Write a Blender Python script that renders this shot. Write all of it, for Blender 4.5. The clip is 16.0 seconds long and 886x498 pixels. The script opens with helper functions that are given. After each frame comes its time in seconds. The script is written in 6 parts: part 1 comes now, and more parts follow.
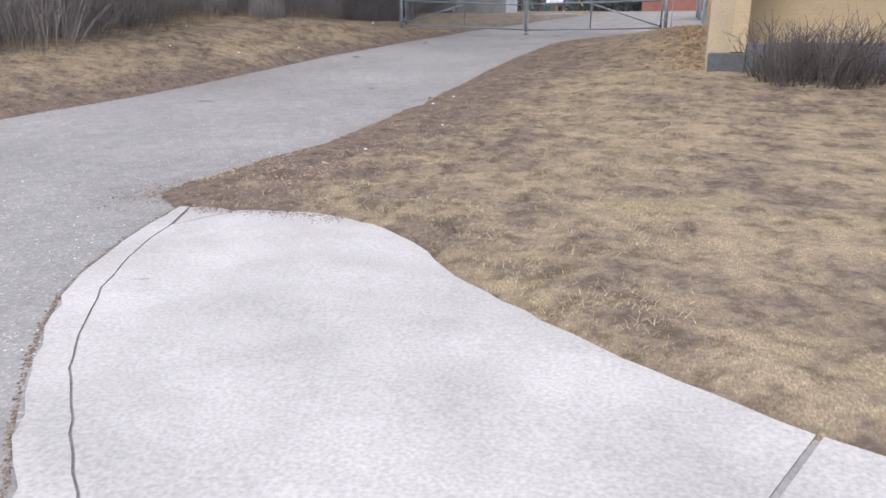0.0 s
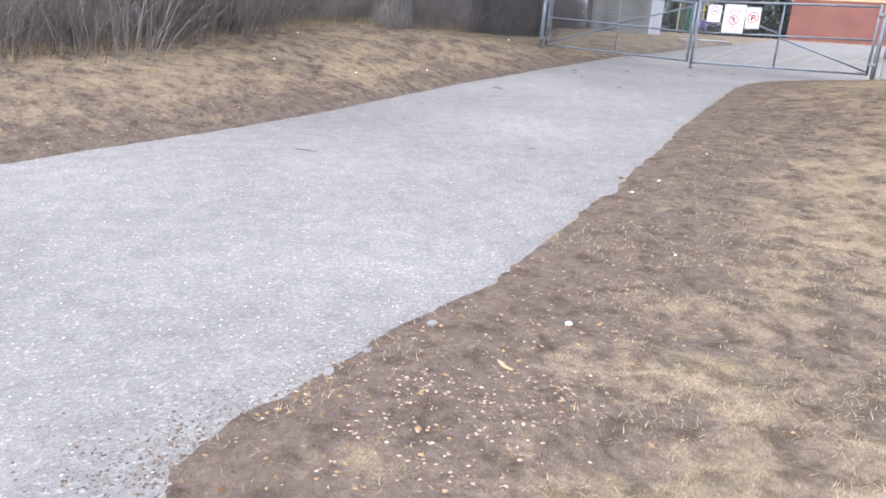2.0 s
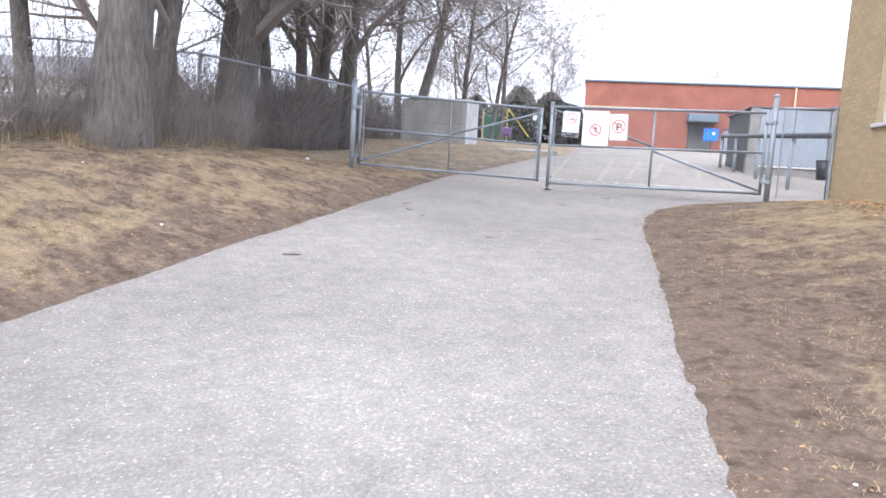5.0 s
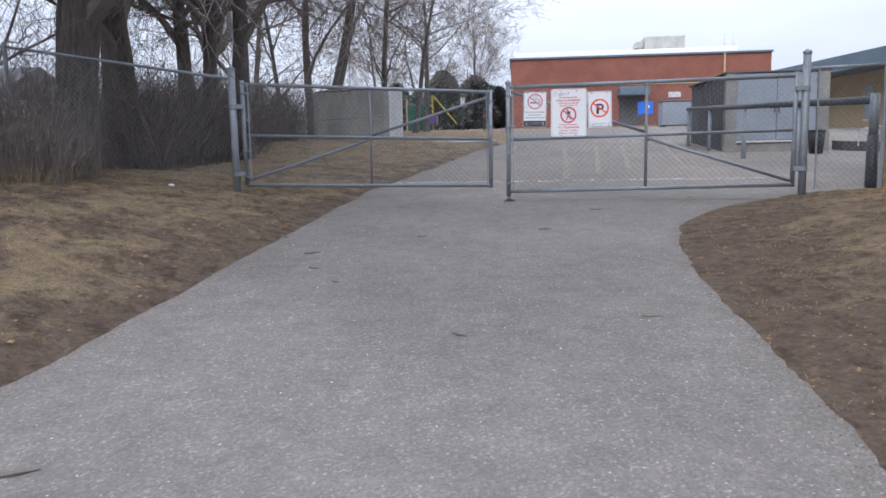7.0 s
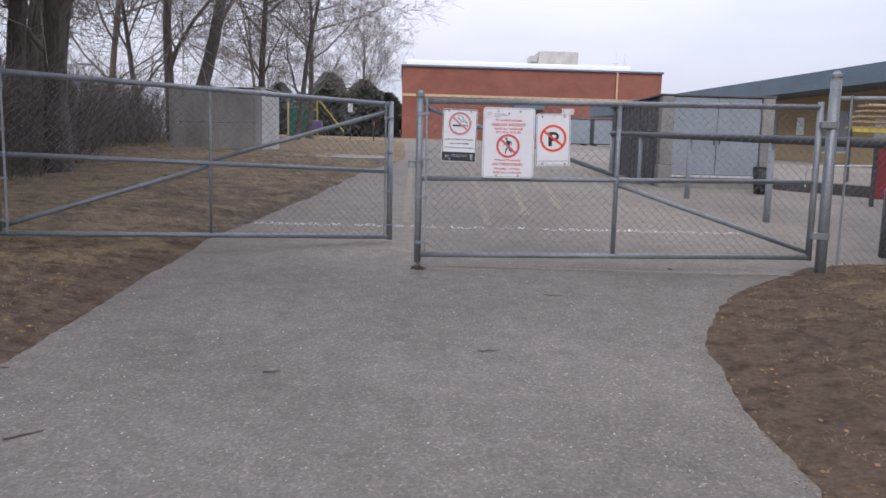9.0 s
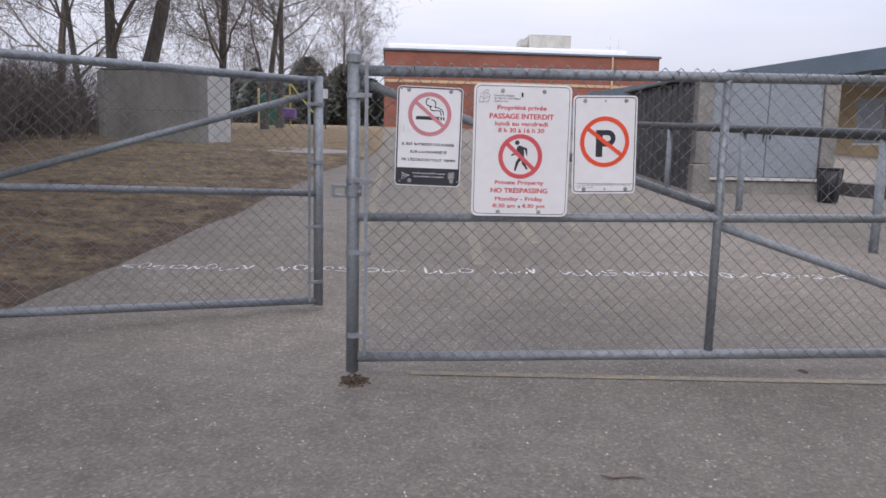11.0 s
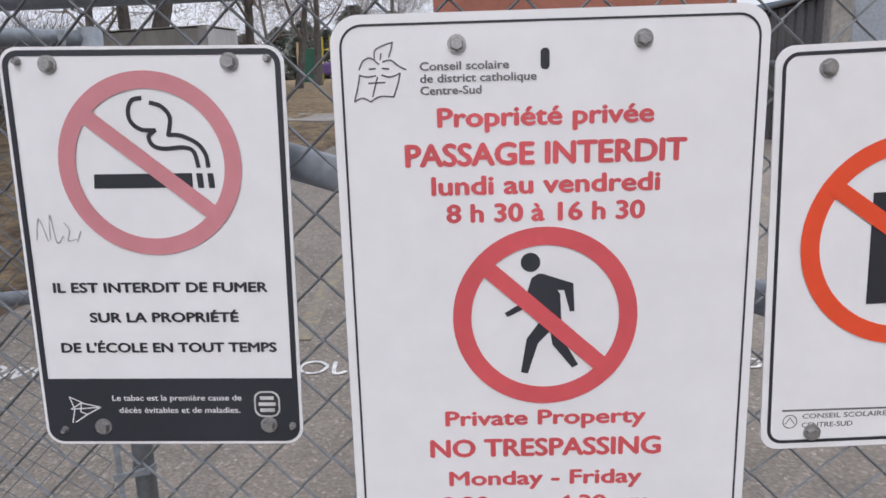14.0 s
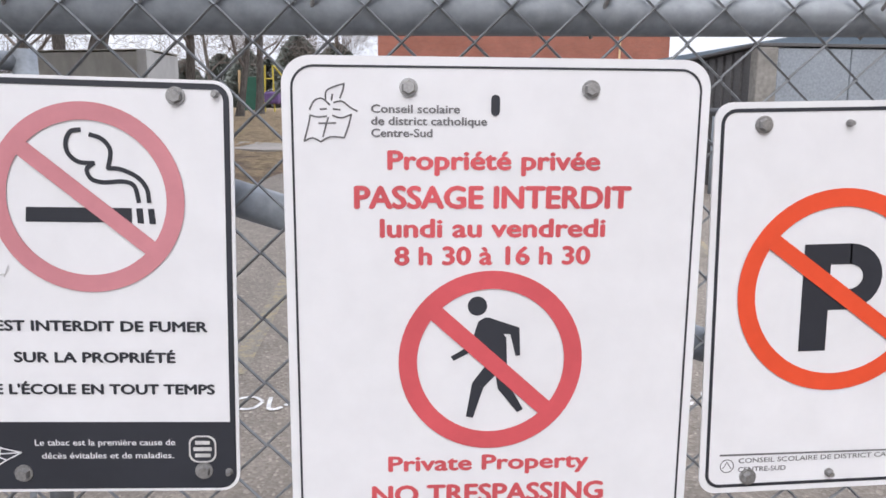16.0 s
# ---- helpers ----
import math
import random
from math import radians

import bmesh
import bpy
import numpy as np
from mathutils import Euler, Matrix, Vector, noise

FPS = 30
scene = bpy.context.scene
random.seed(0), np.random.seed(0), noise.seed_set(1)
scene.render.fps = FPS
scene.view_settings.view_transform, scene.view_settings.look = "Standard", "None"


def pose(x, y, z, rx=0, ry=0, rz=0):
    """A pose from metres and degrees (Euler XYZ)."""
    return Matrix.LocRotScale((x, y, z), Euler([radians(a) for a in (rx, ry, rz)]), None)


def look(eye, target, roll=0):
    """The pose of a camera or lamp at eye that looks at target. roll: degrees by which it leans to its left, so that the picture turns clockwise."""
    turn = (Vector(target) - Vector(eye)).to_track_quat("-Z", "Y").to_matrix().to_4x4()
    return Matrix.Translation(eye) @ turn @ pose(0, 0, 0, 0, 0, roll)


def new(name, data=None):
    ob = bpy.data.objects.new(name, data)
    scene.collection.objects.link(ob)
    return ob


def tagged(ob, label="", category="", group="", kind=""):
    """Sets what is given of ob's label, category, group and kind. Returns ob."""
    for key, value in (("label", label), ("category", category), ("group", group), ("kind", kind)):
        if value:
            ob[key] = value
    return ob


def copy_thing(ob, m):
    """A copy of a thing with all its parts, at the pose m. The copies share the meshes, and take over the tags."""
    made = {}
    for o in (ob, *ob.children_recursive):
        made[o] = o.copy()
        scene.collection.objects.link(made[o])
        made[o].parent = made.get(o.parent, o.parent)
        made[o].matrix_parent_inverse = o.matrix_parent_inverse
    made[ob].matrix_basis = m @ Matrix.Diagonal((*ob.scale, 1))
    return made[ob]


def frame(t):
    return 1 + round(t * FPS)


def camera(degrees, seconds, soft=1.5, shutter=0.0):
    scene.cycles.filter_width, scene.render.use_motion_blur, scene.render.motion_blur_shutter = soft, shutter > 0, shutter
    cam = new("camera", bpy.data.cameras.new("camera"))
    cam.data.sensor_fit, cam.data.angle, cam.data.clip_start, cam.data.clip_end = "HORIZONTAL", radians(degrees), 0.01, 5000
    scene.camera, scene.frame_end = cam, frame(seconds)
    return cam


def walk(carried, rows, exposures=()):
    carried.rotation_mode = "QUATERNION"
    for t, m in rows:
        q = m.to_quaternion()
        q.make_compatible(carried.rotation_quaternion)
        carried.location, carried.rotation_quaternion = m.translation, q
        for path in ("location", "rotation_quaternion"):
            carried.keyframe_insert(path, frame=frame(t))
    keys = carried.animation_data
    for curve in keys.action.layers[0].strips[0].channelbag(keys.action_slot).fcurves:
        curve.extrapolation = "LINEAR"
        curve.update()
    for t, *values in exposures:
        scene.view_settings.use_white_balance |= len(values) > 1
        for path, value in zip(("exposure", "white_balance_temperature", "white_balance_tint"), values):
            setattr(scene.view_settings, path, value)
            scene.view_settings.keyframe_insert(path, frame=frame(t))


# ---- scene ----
# ---------- camera and walk ----------
cam = camera(63.0, 16.0, soft=1.6)
PATH = [
    (0, (4.607, 0.253, 1.142), (3.988, 2.075, 0.598), 0.2),
    (0.5, (4.284, 0.792, 1.197), (3.38, 2.503, 0.691), 6.4),
    (1, (3.761, 1.587, 1.308), (2.826, 3.273, 0.773), 3.5),
    (1.5, (3.284, 2.133, 1.42), (2.28, 3.779, 0.888), 6.5),
    (2, (2.797, 2.793, 1.488), (1.956, 4.525, 0.946), 4.6),
    (2.5, (2.326, 3.523, 1.506), (1.531, 5.272, 0.952), 3.5),
    (3, (1.942, 4.292, 1.509), (1.287, 6.104, 0.972), 3.8),
    (3.5, (1.58, 5.171, 1.543), (0.876, 6.998, 1.136), -1.3),
    (4, (1.25, 5.968, 1.616), (0.918, 7.901, 1.225), 7.0),
    (4.5, (1.0, 6.826, 1.689), (0.658, 8.771, 1.373), -1.5),
    (5, (0.823, 7.666, 1.759), (0.432, 9.613, 1.528), 3.3),
    (7.5, (0.026, 12.028, 2.117), (-0.152, 14.002, 1.855), -1.4),
    (8, (-0.055, 12.821, 2.199), (-0.168, 14.802, 1.951), 1.1),
    (8.5, (-0.124, 13.739, 2.284), (-0.145, 15.719, 2.007), -0.2),
    (9, (-0.115, 14.455, 2.379), (-0.004, 16.437, 2.137), 1.4),
    (11.5, (0.255, 18.126, 2.601), (0.414, 20.096, 2.295), 1.0),
    (12, (0.306, 18.697, 2.675), (0.49, 20.655, 2.309), -1.8),
    (12.5, (0.404, 19.195, 2.731), (0.628, 21.154, 2.396), -0.9),
    (13, (0.485, 19.649, 2.752), (0.723, 21.605, 2.406), 0.1),
    (13.5, (0.63, 19.922, 2.764), (0.758, 21.878, 2.369), -0.7),
    (14, (0.692, 20.04, 2.769), (0.656, 21.996, 2.352), -1.7),
    (14.5, (0.663, 20.066, 2.769), (0.761, 22.024, 2.376), -0.3),
    (15, (0.678, 20.064, 2.78), (0.793, 22.018, 2.367), -0.4),
    (15.5, (0.688, 20.062, 2.774), (0.793, 22.023, 2.393), -0.4),
    (16, (0.683, 20.046, 2.779), (0.816, 22.014, 2.449), 0.4),
]

EXPOSURES = [
    (0.0, 0.45, 6300, 14), (0.5, 0.46, 6300, 14), (1.0, 0.46, 6200, 13), (1.5, 0.5, 6000, 12), (2.0, 0.97, 6050, 13), (2.5, 1.2, 6100, 12), (3.0, 1.25, 6150, 12), (3.5, 1.3, 6150, 12),
    (4.0, 1.22, 6300, 13), (4.5, 1.22, 6350, 13), (5.0, 1.16, 6300, 13), (5.6, 0.85, 6250, 12), (7.0, 0.02, 6200, 12), (7.5, 0.02, 6200, 12), (8.0, -0.12, 6300, 13), (8.5, -0.14, 6450, 15), (9.0, -0.15, 6550, 16),
    (11.5, -0.2, 6700, 16), (12.0, -0.26, 6750, 16), (12.5, -0.17, 6700, 16), (13.0, -0.27, 6700, 15), (13.5, -0.2, 6700, 14), (14.0, -0.04, 6750, 13), (14.5, 0.01, 6750, 13), (15.0, 0.16, 6800, 13), (15.5, 0.25, 6800, 13), (16.0, 0.3, 6800, 13),
]
walk(cam, [(t, look(eye, target, roll)) for t, eye, target, roll in PATH], EXPOSURES)

# ---------- sky and sun ----------
SUN_UP, SUN_ROUND = 42.0, 200.0   # a veiled sun behind the walker
world = bpy.data.worlds.new("overcast_sky")
scene.world = world
world.use_nodes = True
wn, wl = world.node_tree.nodes, world.node_tree.links
wn.clear()
w_out = wn.new("ShaderNodeOutputWorld")
w_bg = wn.new("ShaderNodeBackground")
w_sky = wn.new("ShaderNodeTexSky")
w_sky.sky_type = "NISHITA"
w_sky.sun_disc = False
w_sky.sun_elevation, w_sky.sun_rotation = radians(SUN_UP), radians(SUN_ROUND)
w_sky.air_density, w_sky.dust_density, w_sky.ozone_density = 1.0, 3.0, 1.0
w_hsv = wn.new("ShaderNodeHueSaturation")
w_hsv.inputs["Saturation"].default_value = 0.25
w_co = wn.new("ShaderNodeTexCoord")
w_map = wn.new("ShaderNodeMapping")
w_map.inputs["Scale"].default_value = (1.0, 1.0, 4.0)
w_noise = wn.new("ShaderNodeTexNoise")
w_noise.inputs["Scale"].default_value = 2.2
w_noise.inputs["Detail"].default_value = 5.0
w_ramp = wn.new("ShaderNodeValToRGB")
w_ramp.color_ramp.elements[0].position, w_ramp.color_ramp.elements[0].color = 0.3, (7.6, 8.5, 10.4, 1)
w_ramp.color_ramp.elements[1].position, w_ramp.color_ramp.elements[1].color = 0.7, (9.7, 10.4, 11.9, 1)
w_mix = wn.new("ShaderNodeMix")
w_mix.data_type = "RGBA"
w_mix.inputs["Factor"].default_value = 0.72
wl.new(w_sky.outputs["Color"], w_hsv.inputs["Color"])
wl.new(w_co.outputs["Generated"], w_map.inputs["Vector"])
wl.new(w_map.outputs["Vector"], w_noise.inputs["Vector"])
wl.new(w_noise.outputs["Fac"], w_ramp.inputs["Fac"])
wl.new(w_hsv.outputs["Color"], w_mix.inputs["A"])
wl.new(w_ramp.outputs["Color"], w_mix.inputs["B"])
# an overcast dome is about two and a half times as bright overhead as at the horizon
w_sep = wn.new("ShaderNodeSeparateXYZ")
w_dome = wn.new("ShaderNodeMapRange")
w_dome.inputs["From Min"].default_value, w_dome.inputs["From Max"].default_value = 0.05, 0.9
w_dome.inputs["To Min"].default_value, w_dome.inputs["To Max"].default_value = 0.9, 2.7
w_mul = wn.new("ShaderNodeMix")
w_mul.data_type, w_mul.blend_type = "RGBA", "MULTIPLY"
w_mul.inputs["Factor"].default_value = 1.0
wl.new(w_co.outputs["Generated"], w_sep.inputs[0])
wl.new(w_sep.outputs["Z"], w_dome.inputs["Value"])
wl.new(w_mix.outputs["Result"], w_mul.inputs["A"])
wl.new(w_dome.outputs["Result"], w_mul.inputs["B"])
wl.new(w_mul.outputs["Result"], w_bg.inputs["Color"])
w_bg.inputs["Strength"].default_value = 0.105
wl.new(w_bg.outputs["Background"], w_out.inputs["Surface"])

sun_data = bpy.data.lights.new("sun", "SUN")
sun_data.energy, sun_data.angle, sun_data.color = 1.2, radians(30), (1.0, 0.97, 0.93)
sun = new("sun", sun_data)
a_up, a_round = radians(SUN_UP), radians(SUN_ROUND)
sun.matrix_world = look((20 * math.sin(a_round) * math.cos(a_up), 20 * math.cos(a_round) * math.cos(a_up), 20 * math.sin(a_up)), (0, 0, 0))


# ---------- materials ----------
def material(name, rough=0.8, metal=0.0, spec=0.3):
    m = bpy.data.materials.new(name)
    m.use_nodes = True
    n, l = m.node_tree.nodes, m.node_tree.links
    b = n["Principled BSDF"]
    b.inputs["Roughness"].default_value = rough
    b.inputs["Metallic"].default_value = metal
    b.inputs["Specular IOR Level"].default_value = spec
    return m, n, l, b


def coords(n, l, scale=(1, 1, 1)):
    geo = n.new("ShaderNodeNewGeometry")
    mp = n.new("ShaderNodeMapping")
    mp.inputs["Scale"].default_value = scale
    l.new(geo.outputs["Position"], mp.inputs["Vector"])
    return mp.outputs["Vector"]


def noise_node(n, l, vec, scale, detail=4.0, rough=0.55):
    t = n.new("ShaderNodeTexNoise")
    t.inputs["Scale"].default_value = scale
    t.inputs["Detail"].default_value = detail
    t.inputs["Roughness"].default_value = rough
    l.new(vec, t.inputs["Vector"])
    return t.outputs["Fac"]


def ramp(n, l, fac, stops):
    r = n.new("ShaderNodeValToRGB")
    e = r.color_ramp.elements
    while len(e) < len(stops):
        e.new(0.5)
    for el, (p, c) in zip(e, stops):
        el.position, el.color = p, (*c, 1)
    l.new(fac, r.inputs["Fac"])
    return r.outputs["Color"]


def blend(n, l, fac, a, b, mode="MIX"):
    x = n.new("ShaderNodeMix")
    x.data_type, x.blend_type = "RGBA", mode
    for key, v in (("Factor", fac), ("A", a), ("B", b)):
        if isinstance(v, (int, float)):
            x.inputs[key].default_value = v
        elif isinstance(v, tuple):
            x.inputs[key].default_value = (*v, 1)
        else:
            l.new(v, x.inputs[key])
    return x.outputs["Result"]


def bump(n, l, b, height, strength=0.3, distance=0.01):
    u = n.new("ShaderNodeBump")
    u.inputs["Strength"].default_value = strength
    u.inputs["Distance"].default_value = distance
    l.new(height, u.inputs["Height"])
    l.new(u.outputs["Normal"], b.inputs["Normal"])


def mottled(name, colour, dark, light, big=1.2, small=40.0, rough=0.8, metal=0.0, spec=0.3, strength=0.15, distance=0.004, scale=(1, 1, 1), grain=(0.82, 1.15)):
    """A surface in one colour with stains at a large scale and grain at a small one."""
    m, n, l, b = material(name, rough, metal, spec)
    v = coords(n, l, scale)
    c1 = ramp(n, l, noise_node(n, l, v, big), [(0.3, tuple(c * dark for c in colour)), (0.7, tuple(c * light for c in colour))])
    f2 = noise_node(n, l, v, small, 3.0)
    c2 = ramp(n, l, f2, [(0.3, (grain[0],) * 3), (0.7, (grain[1],) * 3)])
    l.new(blend(n, l, 1.0, c1, c2, "MULTIPLY"), b.inputs["Base Color"])
    bump(n, l, b, f2, strength, distance)
    return m


def asphalt_material():
    m, n, l, b = material("weathered_asphalt", 0.92, 0.0, 0.2)
    v = coords(n, l)
    big = ramp(n, l, noise_node(n, l, v, 0.45, 5.0), [(0.3, (0.162, 0.149, 0.135)), (0.7, (0.224, 0.206, 0.187))])
    mid = ramp(n, l, noise_node(n, l, v, 6.0, 4.0), [(0.25, (0.84,) * 3), (0.75, (1.12,) * 3)])
    vor = n.new("ShaderNodeTexVoronoi")
    vor.inputs["Scale"].default_value = 82.0
    l.new(v, vor.inputs["Vector"])
    chips = ramp(n, l, vor.outputs["Color"], [(0.0, (0.74,) * 3), (0.55, (0.95,) * 3), (0.8, (1.12,) * 3), (1.0, (1.7,) * 3)])
    c = blend(n, l, 1.0, blend(n, l, 1.0, big, mid, "MULTIPLY"), chips, "MULTIPLY")
    # the car park behind the gate is an older, paler and warmer mix
    sep = n.new("ShaderNodeSeparateXYZ")
    l.new(v, sep.inputs[0])
    far = n.new("ShaderNodeMapRange")
    far.inputs["From Min"].default_value, far.inputs["From Max"].default_value = 20.6, 22.2
    l.new(sep.outputs["Y"], far.inputs["Value"])
    c = blend(n, l, 1.0, c, blend(n, l, far.outputs["Result"], (1.0, 1.0, 1.0), (1.14, 1.10, 1.05)), "MULTIPLY")
    l.new(c, b.inputs["Base Color"])
    bump(n, l, b, vor.outputs["Distance"], 0.6, 0.006)
    return m


def lawn_material():
    m, n, l, b = material("dormant_lawn", 0.95, 0.0, 0.1)
    v = coords(n, l)
    at = n.new("ShaderNodeAttribute")
    at.attribute_name = "straw"
    patch = noise_node(n, l, v, 2.4, 5.0, 0.6)
    fine = noise_node(n, l, v, 9.0, 5.0, 0.7)
    add = n.new("ShaderNodeMath")
    add.operation = "MULTIPLY_ADD"
    l.new(patch, add.inputs[0])
    add.inputs[1].default_value = 1.6
    l.new(at.outputs["Fac"], add.inputs[2])
    add2 = n.new("ShaderNodeMath")
    add2.operation = "MULTIPLY_ADD"
    l.new(fine, add2.inputs[0])
    add2.inputs[1].default_value = 0.7
    l.new(add.outputs[0], add2.inputs[2])
    clump = noise_node(n, l, v, 24.0, 3.0, 0.6)
    add3 = n.new("ShaderNodeMath")
    add3.operation = "MULTIPLY_ADD"
    l.new(clump, add3.inputs[0])
    add3.inputs[1].default_value = 0.6
    l.new(add2.outputs[0], add3.inputs[2])
    fac = n.new("ShaderNodeMapRange")
    fac.inputs["From Min"].default_value, fac.inputs["From Max"].default_value = 1.46, 1.92
    l.new(add3.outputs[0], fac.inputs["Value"])
    spots = ramp(n, l, noise_node(n, l, v, 7.0, 4.0, 0.6), [(0.36, (0.58, 0.56, 0.54)), (0.50, (1.0, 1.0, 1.0)), (0.68, (1.16, 1.14, 1.1))])
    v2 = coords(n, l, (1.0, 0.35, 1.0))
    grain = noise_node(n, l, v2, 130.0, 3.0, 0.7)
    dirt = ramp(n, l, noise_node(n, l, v, 25.0, 5.0, 0.7), [(0.3, (0.098, 0.072, 0.054)), (0.7, (0.176, 0.132, 0.101))])
    straw = ramp(n, l, grain, [(0.3, (0.168, 0.124, 0.078)), (0.55, (0.300, 0.228, 0.146)), (0.75, (0.455, 0.368, 0.252))])
    green = ramp(n, l, noise_node(n, l, v, 2.3, 3.0), [(0.52, (1, 1, 1)), (0.72, (0.92, 0.95, 0.86))])
    straw = blend(n, l, 1.0, straw, green, "MULTIPLY")
    l.new(blend(n, l, 0.85, blend(n, l, fac.outputs["Result"], dirt, straw), spots, "MULTIPLY"), b.inputs["Base Color"])
    bump(n, l, b, blend(n, l, 0.5, clump, grain), 0.9, 0.05)
    return m


def brick_material(name, c1, c2, mortar, across, bw=0.215, bh=0.072):
    m, n, l, b = material(name, 0.9, 0.0, 0.15)
    geo = n.new("ShaderNodeNewGeometry")
    sep = n.new("ShaderNodeSeparateXYZ")
    l.new(geo.outputs["Position"], sep.inputs[0])
    com = n.new("ShaderNodeCombineXYZ")
    l.new(sep.outputs[across], com.inputs["X"])
    l.new(sep.outputs["Z"], com.inputs["Y"])
    br = n.new("ShaderNodeTexBrick")
    br.inputs["Scale"].default_value = 1.0
    br.inputs["Brick Width"].default_value, br.inputs["Row Height"].default_value = bw, bh
    br.inputs["Mortar Size"].default_value = 0.005
    br.inputs["Color1"].default_value, br.inputs["Color2"].default_value, br.inputs["Mortar"].default_value = (*c1, 1), (*c2, 1), (*mortar, 1)
    l.new(com.outputs[0], br.inputs["Vector"])
    v = coords(n, l)
    st = ramp(n, l, noise_node(n, l, v, 0.7, 5.0), [(0.3, (0.85,) * 3), (0.7, (1.1,) * 3)])
    sm = ramp(n, l, noise_node(n, l, v, 45.0, 3.0), [(0.3, (0.88,) * 3), (0.7, (1.1,) * 3)])
    l.new(blend(n, l, 1.0, blend(n, l, 1.0, br.outputs["Color"], st, "MULTIPLY"), sm, "MULTIPLY"), b.inputs["Base Color"])
    inv = n.new("ShaderNodeMath")
    inv.operation = "SUBTRACT"
    inv.inputs[0].default_value = 1.0
    l.new(br.outputs["Fac"], inv.inputs[1])
    bump(n, l, b, inv.outputs[0], 0.5, 0.006)
    return m


def random_tint(name, colour, low, high, rough=0.9, small=30.0):
    """Alike pieces, each a little lighter or darker."""
    m, n, l, b = material(name, rough, 0.0, 0.2)
    oi = n.new("ShaderNodeObjectInfo")
    c1 = ramp(n, l, oi.outputs["Random"], [(0.0, tuple(c * low for c in colour)), (1.0, tuple(c * high for c in colour))])
    v = coords(n, l)
    f = noise_node(n, l, v, small, 4.0)
    c2 = ramp(n, l, f, [(0.3, (0.85,) * 3), (0.7, (1.12,) * 3)])
    l.new(blend(n, l, 1.0, c1, c2, "MULTIPLY"), b.inputs["Base Color"])
    bump(n, l, b, f, 0.25, 0.004)
    return m


def island_tint(name, dark, light, rough=0.9):
    m, n, l, b = material(name, rough, 0.0, 0.15)
    geo = n.new("ShaderNodeNewGeometry")
    l.new(ramp(n, l, geo.outputs["Random Per Island"], [(0.0, dark), (1.0, light)]), b.inputs["Base Color"])
    return m


def bark_material(name, dark, light):
    m, n, l, b = material(name, 0.95, 0.0, 0.1)
    v = coords(n, l, (1.0, 1.0, 0.18))
    f = noise_node(n, l, v, 22.0, 5.0, 0.65)
    v2 = coords(n, l)
    st = ramp(n, l, noise_node(n, l, v2, 1.5, 3.0), [(0.3, (0.8,) * 3), (0.7, (1.15,) * 3)])
    l.new(blend(n, l, 1.0, ramp(n, l, f, [(0.3, dark), (0.7, light)]), st, "MULTIPLY"), b.inputs["Base Color"])
    bump(n, l, b, f, 0.8, 0.03)
    return m


ASPHALT = asphalt_material()
LAWN = lawn_material()
CONCRETE = mottled("pale_concrete", (0.292, 0.268, 0.243), 0.84, 1.12, 2.2, 70.0, 0.92, strength=0.3)
OLD_CONCRETE = mottled("grey_cast_concrete", (0.43, 0.42, 0.385), 0.72, 1.12, 1.6, 9.0, 0.92, strength=0.1, scale=(1, 1, 0.4), grain=(0.93, 1.05))
BLOCK_GREY = mottled("weathered_grey_block", (0.27, 0.262, 0.248), 0.7, 1.15, 1.8, 25.0, 0.95, strength=0.25)
PALE_CONCRETE = mottled("pale_cast_concrete", (0.46, 0.455, 0.44), 0.82, 1.06, 1.6, 12.0, 0.92, strength=0.1, scale=(1, 1, 0.4), grain=(0.94, 1.05))
STEEL = mottled("galvanised_steel", (0.255, 0.280, 0.308), 0.80, 1.15, 3.0, 60.0, 0.55, 0.35, 0.4)
WIRE = mottled("galvanised_wire", (0.195, 0.208, 0.222), 0.75, 1.15, 2.5, 90.0, 0.55, 0.4, 0.4)
DARK_STEEL = mottled("dark_painted_steel", (0.055, 0.060, 0.068), 0.8, 1.2, 3.0, 60.0, 0.5, 0.0, 0.4)
BOLT = mottled("zinc_bolt", (0.34, 0.34, 0.34), 0.8, 1.1, 30.0, 300.0, 0.4, 0.6, 0.5)
SIGN_WHITE = mottled("white_sheet_aluminium", (0.745, 0.755, 0.785), 0.97, 1.02, 3.0, 25.0, 0.35, 0.0, 0.45, 0.02, grain=(0.97, 1.02))
INK_BLACK = mottled("black_print", (0.030, 0.033, 0.043), 0.9, 1.1, 8.0, 80.0, 0.4, 0.0, 0.4, 0.02, grain=(0.97, 1.02))
INK_RED = mottled("faded_red_print", (0.61, 0.096, 0.112), 0.9, 1.08, 8.0, 80.0, 0.4, 0.0, 0.4, 0.02, grain=(0.97, 1.02))
INK_PINK = mottled("bleached_red_print", (0.58, 0.235, 0.27), 0.92, 1.08, 8.0, 80.0, 0.4, 0.0, 0.4, 0.02, grain=(0.97, 1.02))
INK_ORANGE = mottled("orange_red_print", (0.76, 0.085, 0.035), 0.95, 1.05, 8.0, 80.0, 0.4, 0.0, 0.4, 0.02, grain=(0.97, 1.02))
INK_GREY = mottled("grey_print", (0.16, 0.16, 0.17), 0.9, 1.1, 8.0, 80.0, 0.4, 0.0, 0.4, 0.02, grain=(0.97, 1.02))
SCRAWL = mottled("faint_marker", (0.50, 0.50, 0.51), 0.9, 1.1, 60.0, 200.0, 0.5, 0.0, 0.3, 0.02)
RED_BRICK = brick_material("red_brick", (0.275, 0.108, 0.080), (0.24, 0.094, 0.070), (0.23, 0.13, 0.105), "X")
